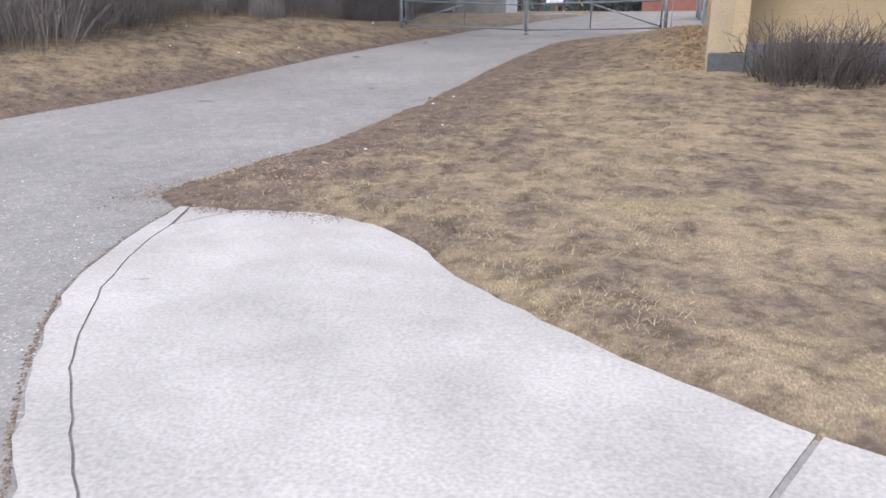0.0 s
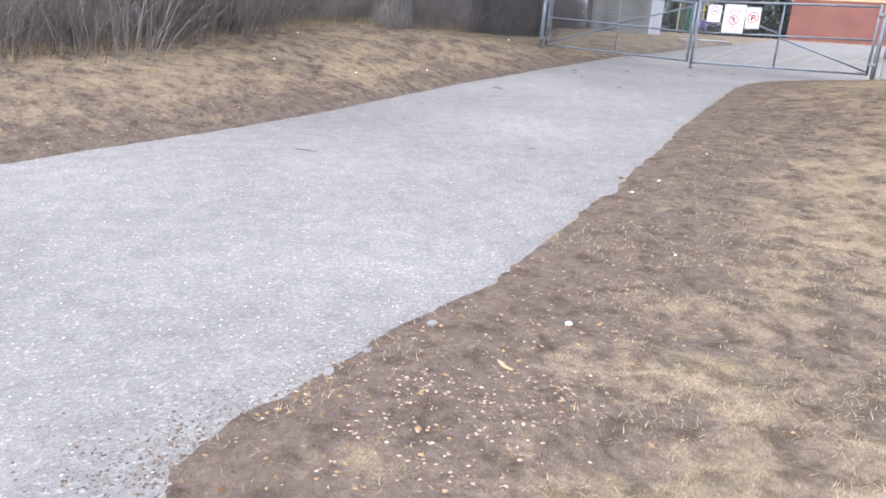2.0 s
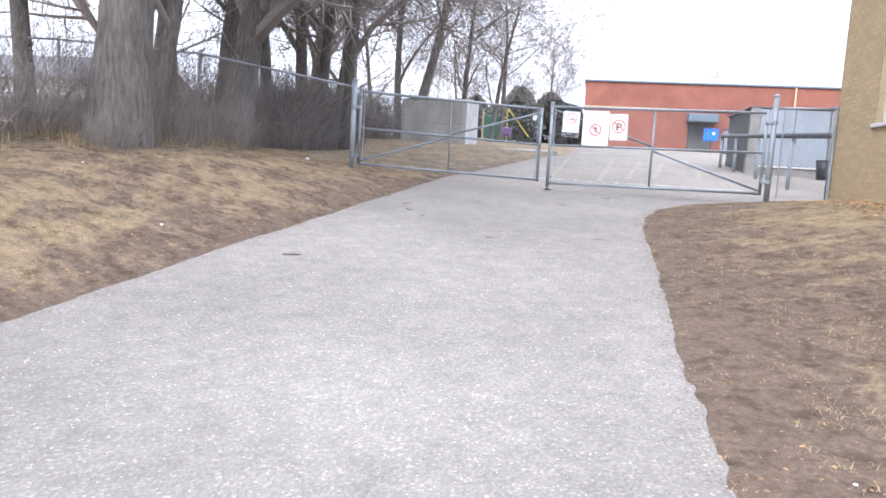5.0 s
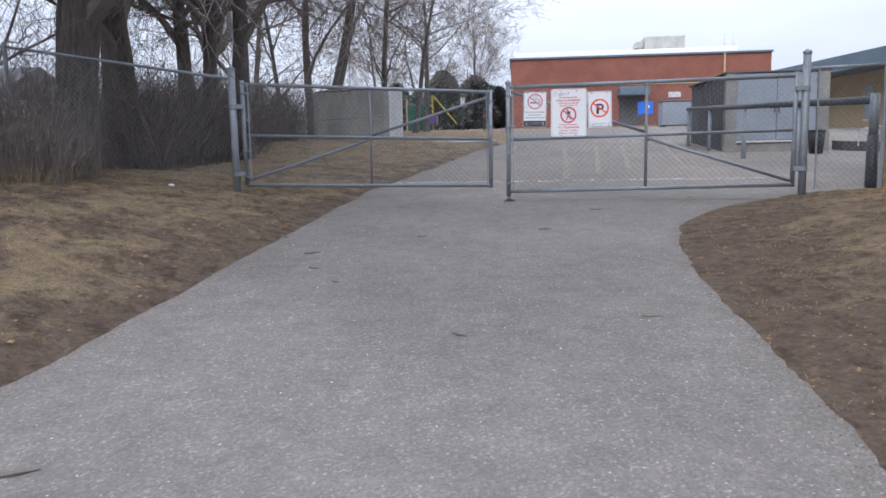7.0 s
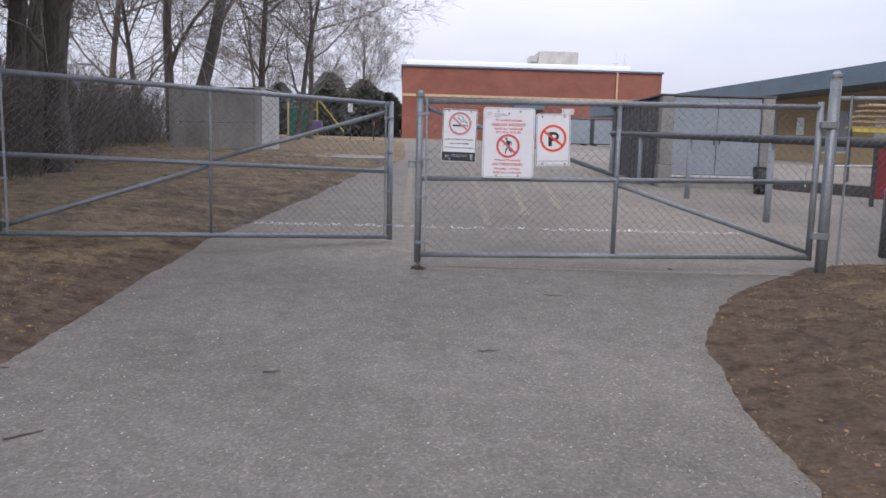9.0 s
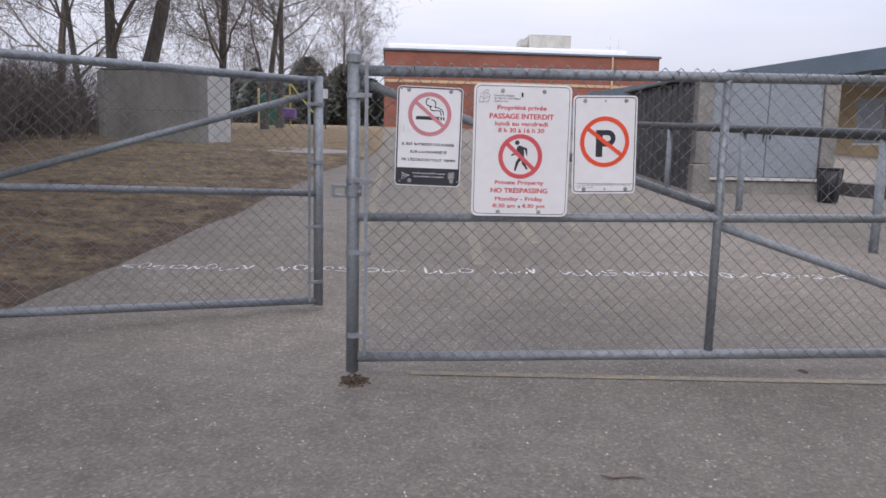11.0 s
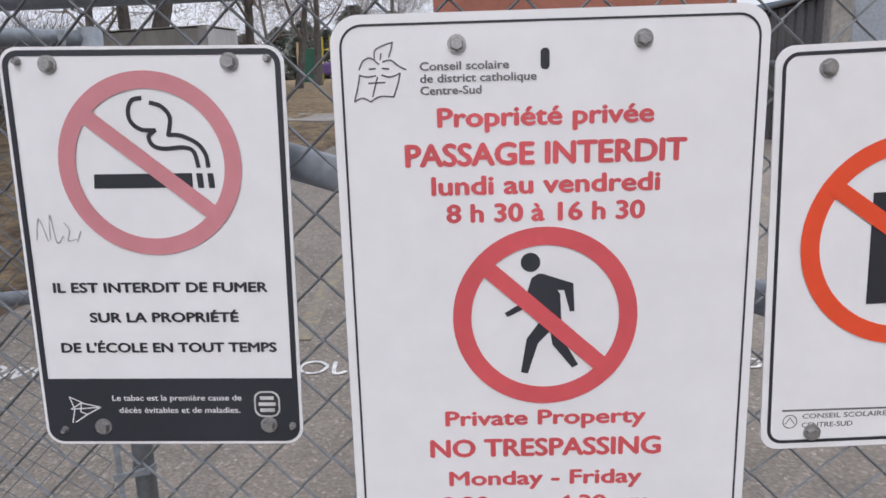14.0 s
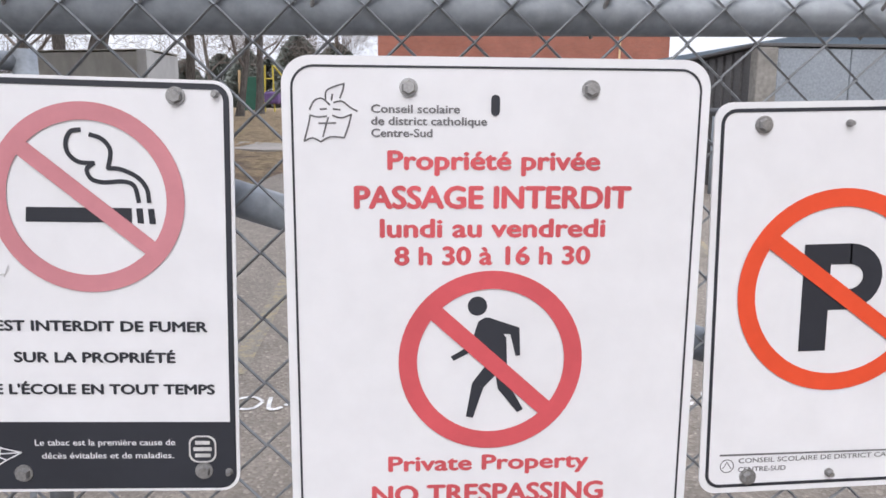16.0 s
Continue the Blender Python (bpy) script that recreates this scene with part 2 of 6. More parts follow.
TAN_WALL = brick_material("tan_brick", (0.41, 0.31, 0.185), (0.385, 0.29, 0.175), (0.36, 0.285, 0.185), "Y")
TAN_END = brick_material("tan_brick_end", (0.41, 0.31, 0.185), (0.385, 0.29, 0.175), (0.36, 0.285, 0.185), "X")
PARGING = mottled("grey_parging", (0.115, 0.115, 0.118), 0.7, 1.15, 1.5, 25.0, 0.95, strength=0.3)
TRIM_BLUE = mottled("blue_grey_metal_trim", (0.12, 0.165, 0.21), 0.85, 1.1, 1.0, 30.0, 0.5, 0.0, 0.4)
SNOWY = mottled("white_roof_edge", (0.82, 0.82, 0.84), 0.96, 1.02, 2.0, 30.0, 0.8)
PALE_TRIM = mottled("sand_trim", (0.52, 0.38, 0.23), 0.9, 1.05, 2.0, 30.0, 0.8)
GREY_PANEL = mottled("blue_grey_steel_panel", (0.25, 0.285, 0.325), 0.88, 1.08, 0.9, 40.0, 0.55, 0.0, 0.4)
DARK_PANEL = mottled("dark_grey_siding", (0.105, 0.105, 0.11), 0.85, 1.1, 1.2, 40.0, 0.8)
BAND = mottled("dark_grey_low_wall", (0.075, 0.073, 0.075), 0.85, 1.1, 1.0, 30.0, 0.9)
# Pane base colour raised to stand in for reflected sky.
GLASS_SKY = mottled("sky_tinted_pane", (0.24, 0.26, 0.285), 0.85, 1.1, 1.0, 20.0, 0.12, 0.0, 0.6, 0.01)
FRAME_ALU = mottled("pale_aluminium", (0.58, 0.58, 0.58), 0.92, 1.05, 3.0, 60.0, 0.5, 0.2, 0.4)
BLUE_PLASTIC = mottled("bright_blue_plastic", (0.02, 0.17, 0.72), 0.92, 1.06, 4.0, 60.0, 0.45, 0.0, 0.4)
BLACK_PLASTIC = mottled("black_plastic", (0.025, 0.026, 0.03), 0.8, 1.2, 4.0, 60.0, 0.5, 0.0, 0.4)
YELLOW_PAINT = mottled("yellow_paint", (0.60, 0.48, 0.07), 0.9, 1.08, 3.0, 60.0, 0.5, 0.0, 0.4)
PURPLE = mottled("purple_plastic", (0.15, 0.09, 0.24), 0.9, 1.1, 3.0, 60.0, 0.5, 0.0, 0.4)
GREEN_PLASTIC = mottled("green_plastic", (0.03, 0.12, 0.085), 0.9, 1.1, 3.0, 60.0, 0.5, 0.0, 0.4)
RED_PLASTIC = mottled("dull_red_panel", (0.26, 0.035, 0.045), 0.85, 1.1, 3.0, 60.0, 0.5, 0.0, 0.4)
ORANGE = mottled("orange_plastic", (0.45, 0.13, 0.06), 0.9, 1.05, 3.0, 60.0, 0.5, 0.0, 0.4)
def worn_paint_material():
    """Road paint scrubbed down to the asphalt in places."""
    m, n, l, b = material("worn_yellow_line", 0.92, 0.0, 0.2)
    v = coords(n, l)
    left = ramp(n, l, noise_node(n, l, v, 14.0, 6.0, 0.7), [(0.47, (0, 0, 0)), (0.74, (1, 1, 1))])
    stone = ramp(n, l, noise_node(n, l, v, 90.0, 3.0), [(0.3, (0.17, 0.155, 0.135)), (0.7, (0.27, 0.25, 0.215))])
    c = blend(n, l, left, stone, (0.37, 0.295, 0.165))
    l.new(c, b.inputs["Base Color"])
    bump(n, l, b, noise_node(n, l, v, 90.0, 3.0), 0.4, 0.004)
    return m


LINE_PAINT = worn_paint_material()
CHALK = mottled("white_chalk", (0.66, 0.66, 0.66), 0.75, 1.1, 20.0, 120.0, 0.95)
BARK = bark_material("grey_bark", (0.072, 0.064, 0.058), (0.172, 0.156, 0.143))
TWIG = mottled("twig_bark", (0.190, 0.166, 0.154), 0.8, 1.2, 2.0, 30.0, 0.95)
BRUSH = mottled("brush_bark", (0.182, 0.157, 0.142), 0.72, 1.25, 1.2, 30.0, 0.95)
DARK_TWIG = mottled("dark_shrub_bark", (0.085, 0.070, 0.062), 0.7, 1.25, 1.2, 30.0, 0.95)
# Needle green lightened throughout; distance haze is put into the colour.
HAZED_NEEDLES = mottled("hazed_needles", (0.150, 0.168, 0.152), 0.7, 1.3, 3.0, 30.0, 0.9)
STRAW = island_tint("dry_straw", (0.16, 0.115, 0.06), (0.46, 0.37, 0.22))
LEAF = island_tint("dead_leaf", (0.10, 0.055, 0.03), (0.36, 0.23, 0.12))
CHIP = island_tint("wood_chip", (0.15, 0.095, 0.065), (0.46, 0.33, 0.25))
PEBBLE = island_tint("pebble", (0.16, 0.15, 0.14), (0.62, 0.60, 0.58))
HOUSE_WHITE = mottled("white_siding", (0.72, 0.72, 0.73), 0.9, 1.03, 0.8, 20.0, 0.8)
ROOF_GREY = mottled("grey_shingle", (0.14, 0.14, 0.15), 0.8, 1.15, 2.0, 30.0, 0.95)
SOIL_CRUMB = island_tint("soil_crumb", (0.075, 0.055, 0.042), (0.20, 0.15, 0.115))
SOIL_DARK = island_tint("dark_soil_crumb", (0.045, 0.033, 0.026), (0.13, 0.095, 0.07))
SOIL_CLUMP = mottled("clotted_soil", (0.12, 0.09, 0.07), 0.7, 1.2, 8.0, 60.0, 0.98)
FRAGMENT = mottled("broken_asphalt", (0.20, 0.18, 0.165), 0.75, 1.15, 12.0, 90.0, 0.95, strength=0.4)
TAN_MORTAR = mottled("tan_mortar", (0.36, 0.285, 0.185), 0.85, 1.1, 1.5, 40.0, 0.95)
TAN_BRICK = random_tint("tan_brick_face", (0.40, 0.305, 0.185), 0.92, 1.07)
TAN_BRICKS = island_tint("tan_brick_faces", (0.368, 0.281, 0.170), (0.428, 0.326, 0.198))


# ---------- building helpers ----------
def mesh_of(name, bm):
    me = bpy.data.meshes.new(name)
    bm.normal_update()
    bm.to_mesh(me)
    bm.free()
    return me


def part(name, bm, mat, parent=None, label="", smooth=False):
    """Links a bmesh as one mesh object, under a thing where one is given."""
    me = mesh_of(name, bm)
    me.materials.append(mat)
    if smooth:
        me.polygons.foreach_set("use_smooth", [True] * len(me.polygons))
    ob = new(name, me)
    if parent is not None:
        ob.parent = parent
    if label:
        ob["label"] = label
    return ob


def raw_part(name, verts, faces, mat, parent=None, label="", smooth=False):
    me = bpy.data.meshes.new(name)
    me.from_pydata(verts, [], faces)
    me.materials.append(mat)
    if smooth:
        me.polygons.foreach_set("use_smooth", [True] * len(me.polygons))
    me.update()
    ob = new(name, me)
    if parent is not None:
        ob.parent = parent
    if label:
        ob["label"] = label
    return ob


def thing(name, m, label, category, group="", kind=""):
    ob = new(name)
    ob.empty_display_size = 0.1
    ob.matrix_world = m
    return tagged(ob, label, category, group, kind)


def block(bm, lo, hi, bevel=0.0):
    """An upright box between two corners, its edges rounded where a bevel is given."""
    mid = [(a + b) / 2 for a, b in zip(lo, hi)]
    size = [abs(b - a) for a, b in zip(lo, hi)]
    r = bmesh.ops.create_cube(bm, size=1.0, matrix=Matrix.LocRotScale(mid, None, size))
    if bevel:
        edges = list({e for v in r["verts"] for e in v.link_edges})
        bmesh.ops.bevel(bm, geom=edges, offset=bevel, segments=2, affect="EDGES", profile=0.5)
    return bm


def boxed(lo, hi, bevel=0.0):
    return block(bmesh.new(), lo, hi, bevel)


def tube(bm, a, b, r0, r1=None, sides=12, caps=True):
    a, b = Vector(a), Vector(b)
    d = b - a
    m = Matrix.Translation((a + b) / 2) @ d.to_track_quat("Z", "Y").to_matrix().to_4x4()
    bmesh.ops.create_cone(bm, cap_ends=caps, segments=sides, radius1=r0, radius2=r0 if r1 is None else r1, depth=d.length, matrix=m)
    return bm


def prism(pts, z0, z1):
    """A plan outline raised from z0 to z1; each may be a function of x and y."""
    f0 = z0 if callable(z0) else (lambda x, y: z0)
    f1 = z1 if callable(z1) else (lambda x, y: z1)
    bm = bmesh.new()
    low = [bm.verts.new((x, y, f0(x, y))) for x, y in pts]
    top = [bm.verts.new((x, y, f1(x, y))) for x, y in pts]
    n = len(pts)
    for i in range(n):
        bm.faces.new((low[i], low[(i + 1) % n], top[(i + 1) % n], top[i]))
    bmesh.ops.triangulate(bm, faces=[bm.faces.new(top), bm.faces.new(low[::-1])])
    bmesh.ops.recalc_face_normals(bm, faces=bm.faces)
    return bm


class Tubes:
    """Collects many thin tubes as plain lists."""

    def __init__(self):
        self.v, self.f = [], []

    def run(self, pts, radii, sides=3):
        base = len(self.v)
        n = len(pts)
        for i, p in enumerate(pts):
            d = (pts[min(i + 1, n - 1)] - pts[max(i - 1, 0)]).normalized()
            s = d.cross(Vector((0.31, 0.2, 0.93)) if abs(d.z) < 0.9 else Vector((1, 0.1, 0))).normalized()
            u = d.cross(s)
            for k in range(sides):
                a = 2 * math.pi * k / sides
                q = p + (s * math.cos(a) + u * math.sin(a)) * radii[i]
                self.v.append((q.x, q.y, q.z))
        for i in range(n - 1):
            for k in range(sides):
                k2 = (k + 1) % sides
                self.f.append((base + i * sides + k, base + i * sides + k2, base + (i + 1) * sides + k2, base + (i + 1) * sides + k))


# ---------- lie of the land ----------
ROAD_Y = [-40, -10, 0, 1.9, 3.9, 6.3, 8.7, 13.6, 17, 20.9, 34, 50, 68, 120, 400]
ROAD_Z = [-0.4, 0.0, 0.05, 0.087, 0.15, 0.257, 0.43, 0.90, 1.16, 1.42, 2.43, 3.2, 3.88, 5.0, 6.0]
LEFT_Y = [-40, 5, 7, 8.4, 10, 12.5, 15.5, 20, 22, 25.8, 30, 32, 34, 45, 68]
LEFT_X = [-3.5, -3.06, -3.02, -2.84, -2.62, -2.47, -2.32, -2.2, -2.15, -1.5, -0.97, -0.44, -0.1, 0.0, -0.3]
RIGHT_Y = [-40, 0.0, 1.0, 1.38, 2.0, 2.5, 3.2, 3.7, 3.95, 4.15, 4.6, 5.2, 6.3, 8, 10.5, 14, 16.5, 17.6, 18.6, 19.2, 19.6, 20.0, 20.6, 21.1, 21.5]
RIGHT_X = [4.2, 3.95, 3.58, 3.3, 2.72, 2.32, 1.95, 1.76, 1.52, 1.27, 1.18, 1.27, 1.40, 1.41, 1.40, 1.44, 1.46, 1.52, 1.74, 2.0, 2.22, 2.5, 3.1, 3.7, 4.3]


def road_z(y):
    return float(np.interp(y, ROAD_Y, ROAD_Z))


def bank_left(d, y):
    """Rise of the grass d metres from the road's western edge."""
    steep = np.interp(y, [3, 8, 12, 16.5, 20, 23, 26], [0.24, 0.25, 0.29, 0.30, 0.165, 0.09, 0.03])
    top = np.interp(y, [3, 8, 12, 16.5, 20, 23, 26], [0.8, 0.85, 0.95, 0.92, 0.78, 0.4, 0.12])
    rise = top * (1 - np.exp(-np.maximum(d, 0) * steep / np.maximum(top, 0.05) * (0.7 + 0.3 * np.minimum(np.maximum(d, 0), 2.0))))
    return rise


def rise_right(d, y):
    full = np.interp(y, [0, 9, 12, 14, 16, 18, 21, 23], [0.02, 0.06, 0.12, 0.36, 0.40, 0.30, 0.2, 0.05])
    s = np.clip(d / 3.2, 0, 1)
    return full * s * s * (3 - 2 * s)


def soft_noise(x, y, scale, seed):
    return noise.fractal(Vector((x * scale, y * scale, seed)), 0.9, 2.1, 4)


def road_sides(x, y):
    """Metres outside the paving at (x, y): negative on it."""
    xl = float(np.interp(y, LEFT_Y, LEFT_X))
    xr = float(np.interp(y, RIGHT_Y, RIGHT_X))
    if y > 21.2:
        return (xl - x if y < 67.5 else 5.0), "left"
    dl, dr = xl - x, x - xr
    return (dl, "left") if dl > dr else (dr, "right")


LEFT_EDGE = [(3.95, -6.0), (3.85, -1.2), (3.68, 0.2), (3.42, 0.95), (3.11, 1.38), (2.82, 1.66), (2.55, 1.96), (2.35, 2.2), (2.16, 2.47), (1.97, 2.82), (1.82, 3.2), (1.70, 3.6), (1.62, 3.92)]
CRACK = [(4.35, -6.0), (4.25, -1.2), (4.05, 0.1), (3.72, 0.85), (3.28, 1.42), (3.05, 1.62), (2.85, 1.82), (2.66, 2.02), (2.48, 2.25), (2.24, 2.6), (2.05, 2.98), (1.93, 3.27), (1.85, 3.54)]
TIP = (1.68, 3.93)
RIM = [(2.03, 3.94), (2.12, 3.97), (2.3, 4.0), (2.5, 4.015), (2.72, 3.98), (2.94, 3.89), (3.2, 3.72), (3.42, 3.5), (3.66, 3.2), (3.94, 2.98), (4.13, 2.83), (4.46, 2.59), (4.73, 2.43), (5.01, 2.27)]
JOINT = [(4.88, 1.97), (4.62, 1.35), (4.36, 0.7), (4.3, 0.2)]
SLAB_PLAN = LEFT_EDGE + [TIP] + RIM + [(5.35, 2.14), (6.2, 2.0), (8.5, 1.9), (14, 1.9), (14, -6.0)]


def slab_gap(x, y):
    """Metres outside the concrete walk; negative on it."""
    if not (-1 < x < 15 and -7 < y < 5):
        return 9.0
    inside, best, n = False, 9.0, len(SLAB_PLAN)
    for i in range(n):
        (x0, y0), (x1, y1) = SLAB_PLAN[i], SLAB_PLAN[(i + 1) % n]
        if (y0 > y) != (y1 > y) and x < (x1 - x0) * (y - y0) / (y1 - y0) + x0:
            inside = not inside
        ex, ey = x1 - x0, y1 - y0
        u = min(max(((x - x0) * ex + (y - y0) * ey) / (ex * ex + ey * ey), 0), 1)
        best = min(best, math.hypot(x - x0 - u * ex, y - y0 - u * ey))
    return -best if inside else best


def ground_z(x, y):
    gap = slab_gap(x, y)
    if gap < -0.02:
        return road_z(y) - 0.05
    z = open_ground_z(x, y)
    return min(z, road_z(y) + 0.006 + max(gap, 0.0) * 0.2) if gap < 0.4 else z


def open_ground_z(x, y):
    d, side = road_sides(x, y)
    z = road_z(y)
    wob = 0.05 * soft_noise(x, y, 1.1, 3.0) + 0.03 * soft_noise(x, y, 7.0, 9.0)
    lip = min(max((d + wob) / 0.25, -1.0), 1.0) * 0.022
    if side == "left":
        z += float(bank_left(d, y))
    else:
        z += float(rise_right(d, y))
    amp = min(max(d / 0.5, 0.0), 1.0)
    return z + lip + amp * (0.026 * soft_noise(x, y, 2.5, 1.0) + 0.020 * soft_noise(x, y, 8.0, 5.0))


def spread(a, b, step):
    return list(np.linspace(a, b, max(2, int(round((b - a) / step)) + 1)))[:-1]


GX = spread(-900, -120, 130) + spread(-120, -30, 15) + spread(-30, -9, 1.5) + spread(-9, -4.0, 0.16) + spread(-4.0, -1.6, 0.06) + spread(-1.6, 1.0, 0.3) + spread(1.0, 5.3, 0.055) + spread(5.3, 12, 0.6) + spread(12, 40, 4) + spread(40, 120, 16) + spread(120, 901, 130) + [900]
GY = spread(-900, -100, 130) + spread(-100, -20, 16) + spread(-20, 0, 1.5) + spread(0, 22.5, 0.075) + spread(22.5, 36, 0.3) + spread(36, 70, 2) + spread(70, 130, 10) + spread(130, 901, 130) + [900]


def build_ground():
    nx, ny = len(GX), len(GY)
    verts, straw = [], []
    for y in GY:
        for x in GX:
            near = -12 < x < 15 and -7 < y < 40
            if near:
                z = ground_z(x, y)
            else:
                d, side = road_sides(x, y)
                z = road_z(y) + (float(bank_left(d, y)) if side == "left" else float(rise_right(d, y))) - 0.025 * (d < 0)
            verts.append((x, y, z))
            d, side = road_sides(x, y)
            if side == "right" and y < 21.5:
                s = np.interp(d, [0, 0.35, 1.1, 2.2, 3.2], [-0.37, -0.2, 0.06, 0.29, 0.29])
            else:
                s = np.interp(d, [0, 0.35, 0.9, 3.0, 4.5, 6.0], [-0.16, 0.04, 0.22, 0.24, 0.05, -0.25])
                if 21.0 < y < 33:
                    s = np.interp(d, [0, 0.5, 1.4], [0.0, 0.24, 0.36])
                elif y >= 33:
                    s = 0.42
            straw.append(float(s) + 0.18 * soft_noise(x, y, 0.5, 2.0) if near else float(s))
    faces = [(j * nx + i, j * nx + i + 1, (j + 1) * nx + i + 1, (j + 1) * nx + i) for j in range(ny - 1) for i in range(nx - 1)]
    ob = raw_part("ground", verts, faces, LAWN, smooth=True)
    at = ob.data.attributes.new("straw", "FLOAT", "POINT")
    at.data.foreach_set("value", straw)
    return tagged(ob, "dormant straw-coloured lawn with bare brown soil patches", "lawn", kind="structure")


ground = build_ground()


def build_road():
    ys = spread(-40, 0, 4) + spread(0, 24, 0.5) + spread(24, 68, 2) + [68]
    verts, faces = [], []
    cols = 9
    for y in ys:
        xl = float(np.interp(y, LEFT_Y, LEFT_X)) - 0.4
        xr = float(np.interp(y, RIGHT_Y, RIGHT_X)) + 0.4
        if y > 21.2:
            xr = 22.0
        for i in range(cols):
            u = i / (cols - 1)
            verts.append((xl + (xr - xl) * u, y, road_z(y)))
    for j in range(len(ys) - 1):
        for i in range(cols - 1):
            faces.append((j * cols + i, j * cols + i + 1, (j + 1) * cols + i + 1, (j + 1) * cols + i))
    return tagged(raw_part("road", verts, faces, ASPHALT, smooth=True), "pale worn asphalt lane running up to the gate and car park", "road", kind="structure")


road = build_road()

# ---------- concrete walk at the start ----------
pavement = thing("pavement", Matrix(), "pale cracked concrete walk flaring into the lane", "pavement", kind="structure")


def ragged(pts, amount, seed, sub=3):
    out = []
    for (x0, y0), (x1, y1) in zip(pts, pts[1:]):
        for k in range(sub):
            u = k / sub
            x, y = x0 + (x1 - x0) * u, y0 + (y1 - y0) * u
            out.append((x + amount * soft_noise(x, y, 9.0, seed), y + amount * soft_noise(x, y, 9.0, seed + 4)))
    return out + [pts[-1]]


def inset(pts, dx, dy):
    return [(x + dx, y + dy) for x, y in pts]


slab_top = lambda x, y: road_z(y) + 0.012
slab_low = lambda x, y: road_z(y) - 0.12
left_edge, crack, rim = ragged(LEFT_EDGE, 0.02, 2.0), ragged(CRACK, 0.012, 7.0), ragged(RIM, 0.016, 11.0)
part("edge_strip", prism(left_edge + [TIP] + [(x - 0.003, y - 0.002) for x, y in crack[::-1]], slab_low, slab_top), CONCRETE, pavement)
part("slab", prism([(x + 0.004, y + 0.003) for x, y in crack] + [(1.872, 3.55), (1.93, 3.70), (2.02, 3.915)] + rim + JOINT + [(4.35, -1.0), (4.45, -6.0)], slab_low, slab_top), CONCRETE, pavement)
part("broken_corner", prism([(1.70, 3.925), (1.856, 3.56), (1.91, 3.72), (2.0, 3.925), (1.90, 3.97), (1.78, 3.99)], slab_low, lambda x, y: road_z(y) + 0.008), CONCRETE, pavement)
fill_top = lambda x, y: road_z(y) + 0.005
near_crack = [(x, y) for x, y in crack if y > -0.2]
side_joint = [(5.02, 2.25)] + JOINT
for run_, half in ((near_crack, 0.02), (side_joint, 0.03)):
    part("joint_fill", prism([(x - half, y) for x, y in run_] + [(x + half, y) for x, y in run_[::-1]], slab_low, fill_top), FRAGMENT, pavement, "grit-filled joint")
part("joint_fill", prism([(1.85, 3.53), (1.92, 3.52), (2.05, 3.89), (1.97, 3.93)], slab_low, fill_top), FRAGMENT, pavement, "grit-filled joint")
part("slab", prism([(5.03, 2.265), (5.35, 2.14), (6.2, 2.0), (8.5, 1.9), (14, 1.9), (14, -6.0), (4.47, -6.0), (4.37, -1.0), (4.32, 0.2), (4.38, 0.7), (4.64, 1.35), (4.90, 1.965)], slab_low, slab_top), CONCRETE, pavement)

# ---------- tan building beside the lane ----------
tan_building = thing("school_building", pose(4.72, 16.0, 0), "tan brick school block with tall narrow windows", "building", kind="structure")
WALL_X, SOUTH_Y, NORTH_Y, TAN_TOP = 4.72, 11.3, 20.95, 7.4


def local(bm, m):
    bmesh.ops.transform(bm, matrix=m, verts=bm.verts)
    return bm


to_tan = tan_building.matrix_world.inverted()
WINDOWS = [(18.85, 0.39), (16.3, 0.39), (13.75, 0.39)]   # middle along the wall, half width
SILL, HEAD = 2.70, 5.1


def tan_wall_solid():
    """The wall with its window openings cut through, as one shell."""
    ys = sorted({SOUTH_Y, NORTH_Y, *(y + s_ * h for y, h in WINDOWS for s_ in (-1, 1))})
    zs = [0.3, SILL, HEAD, TAN_TOP]
    hole = lambda i, j: j == 1 and any(abs((ys[i] + ys[i + 1]) / 2 - y) < h for y, h in WINDOWS)
    bm = bmesh.new()
    grid = {(x, i, j): bm.verts.new((x, ys[i], zs[j])) for x in (WALL_X, WALL_X + 0.3) for i in range(len(ys)) for j in range(4)}
    for i in range(len(ys) - 1):
        for j in range(3):
            if not hole(i, j):
                for x in (WALL_X, WALL_X + 0.3):
                    bm.faces.new((grid[x, i, j], grid[x, i + 1, j], grid[x, i + 1, j + 1], grid[x, i, j + 1]))
    for e in [e for e in bm.edges if len(e.link_faces) == 1 and all(abs(v.co.x - WALL_X) < 1e-4 for v in e.verts)]:
        (a0, b0), (a1, b1) = [(v.co.y, v.co.z) for v in e.verts]
        i0, i1, j0, j1 = ys.index(min(ys, key=lambda q: abs(q - a0))), ys.index(min(ys, key=lambda q: abs(q - a1))), zs.index(min(zs, key=lambda q: abs(q - b0))), zs.index(min(zs, key=lambda q: abs(q - b1)))
        bm.faces.new((grid[WALL_X, i0, j0], grid[WALL_X, i1, j1], grid[WALL_X + 0.3, i1, j1], grid[WALL_X + 0.3, i0, j0]))
    bmesh.ops.recalc_face_normals(bm, faces=bm.faces)
    return bm


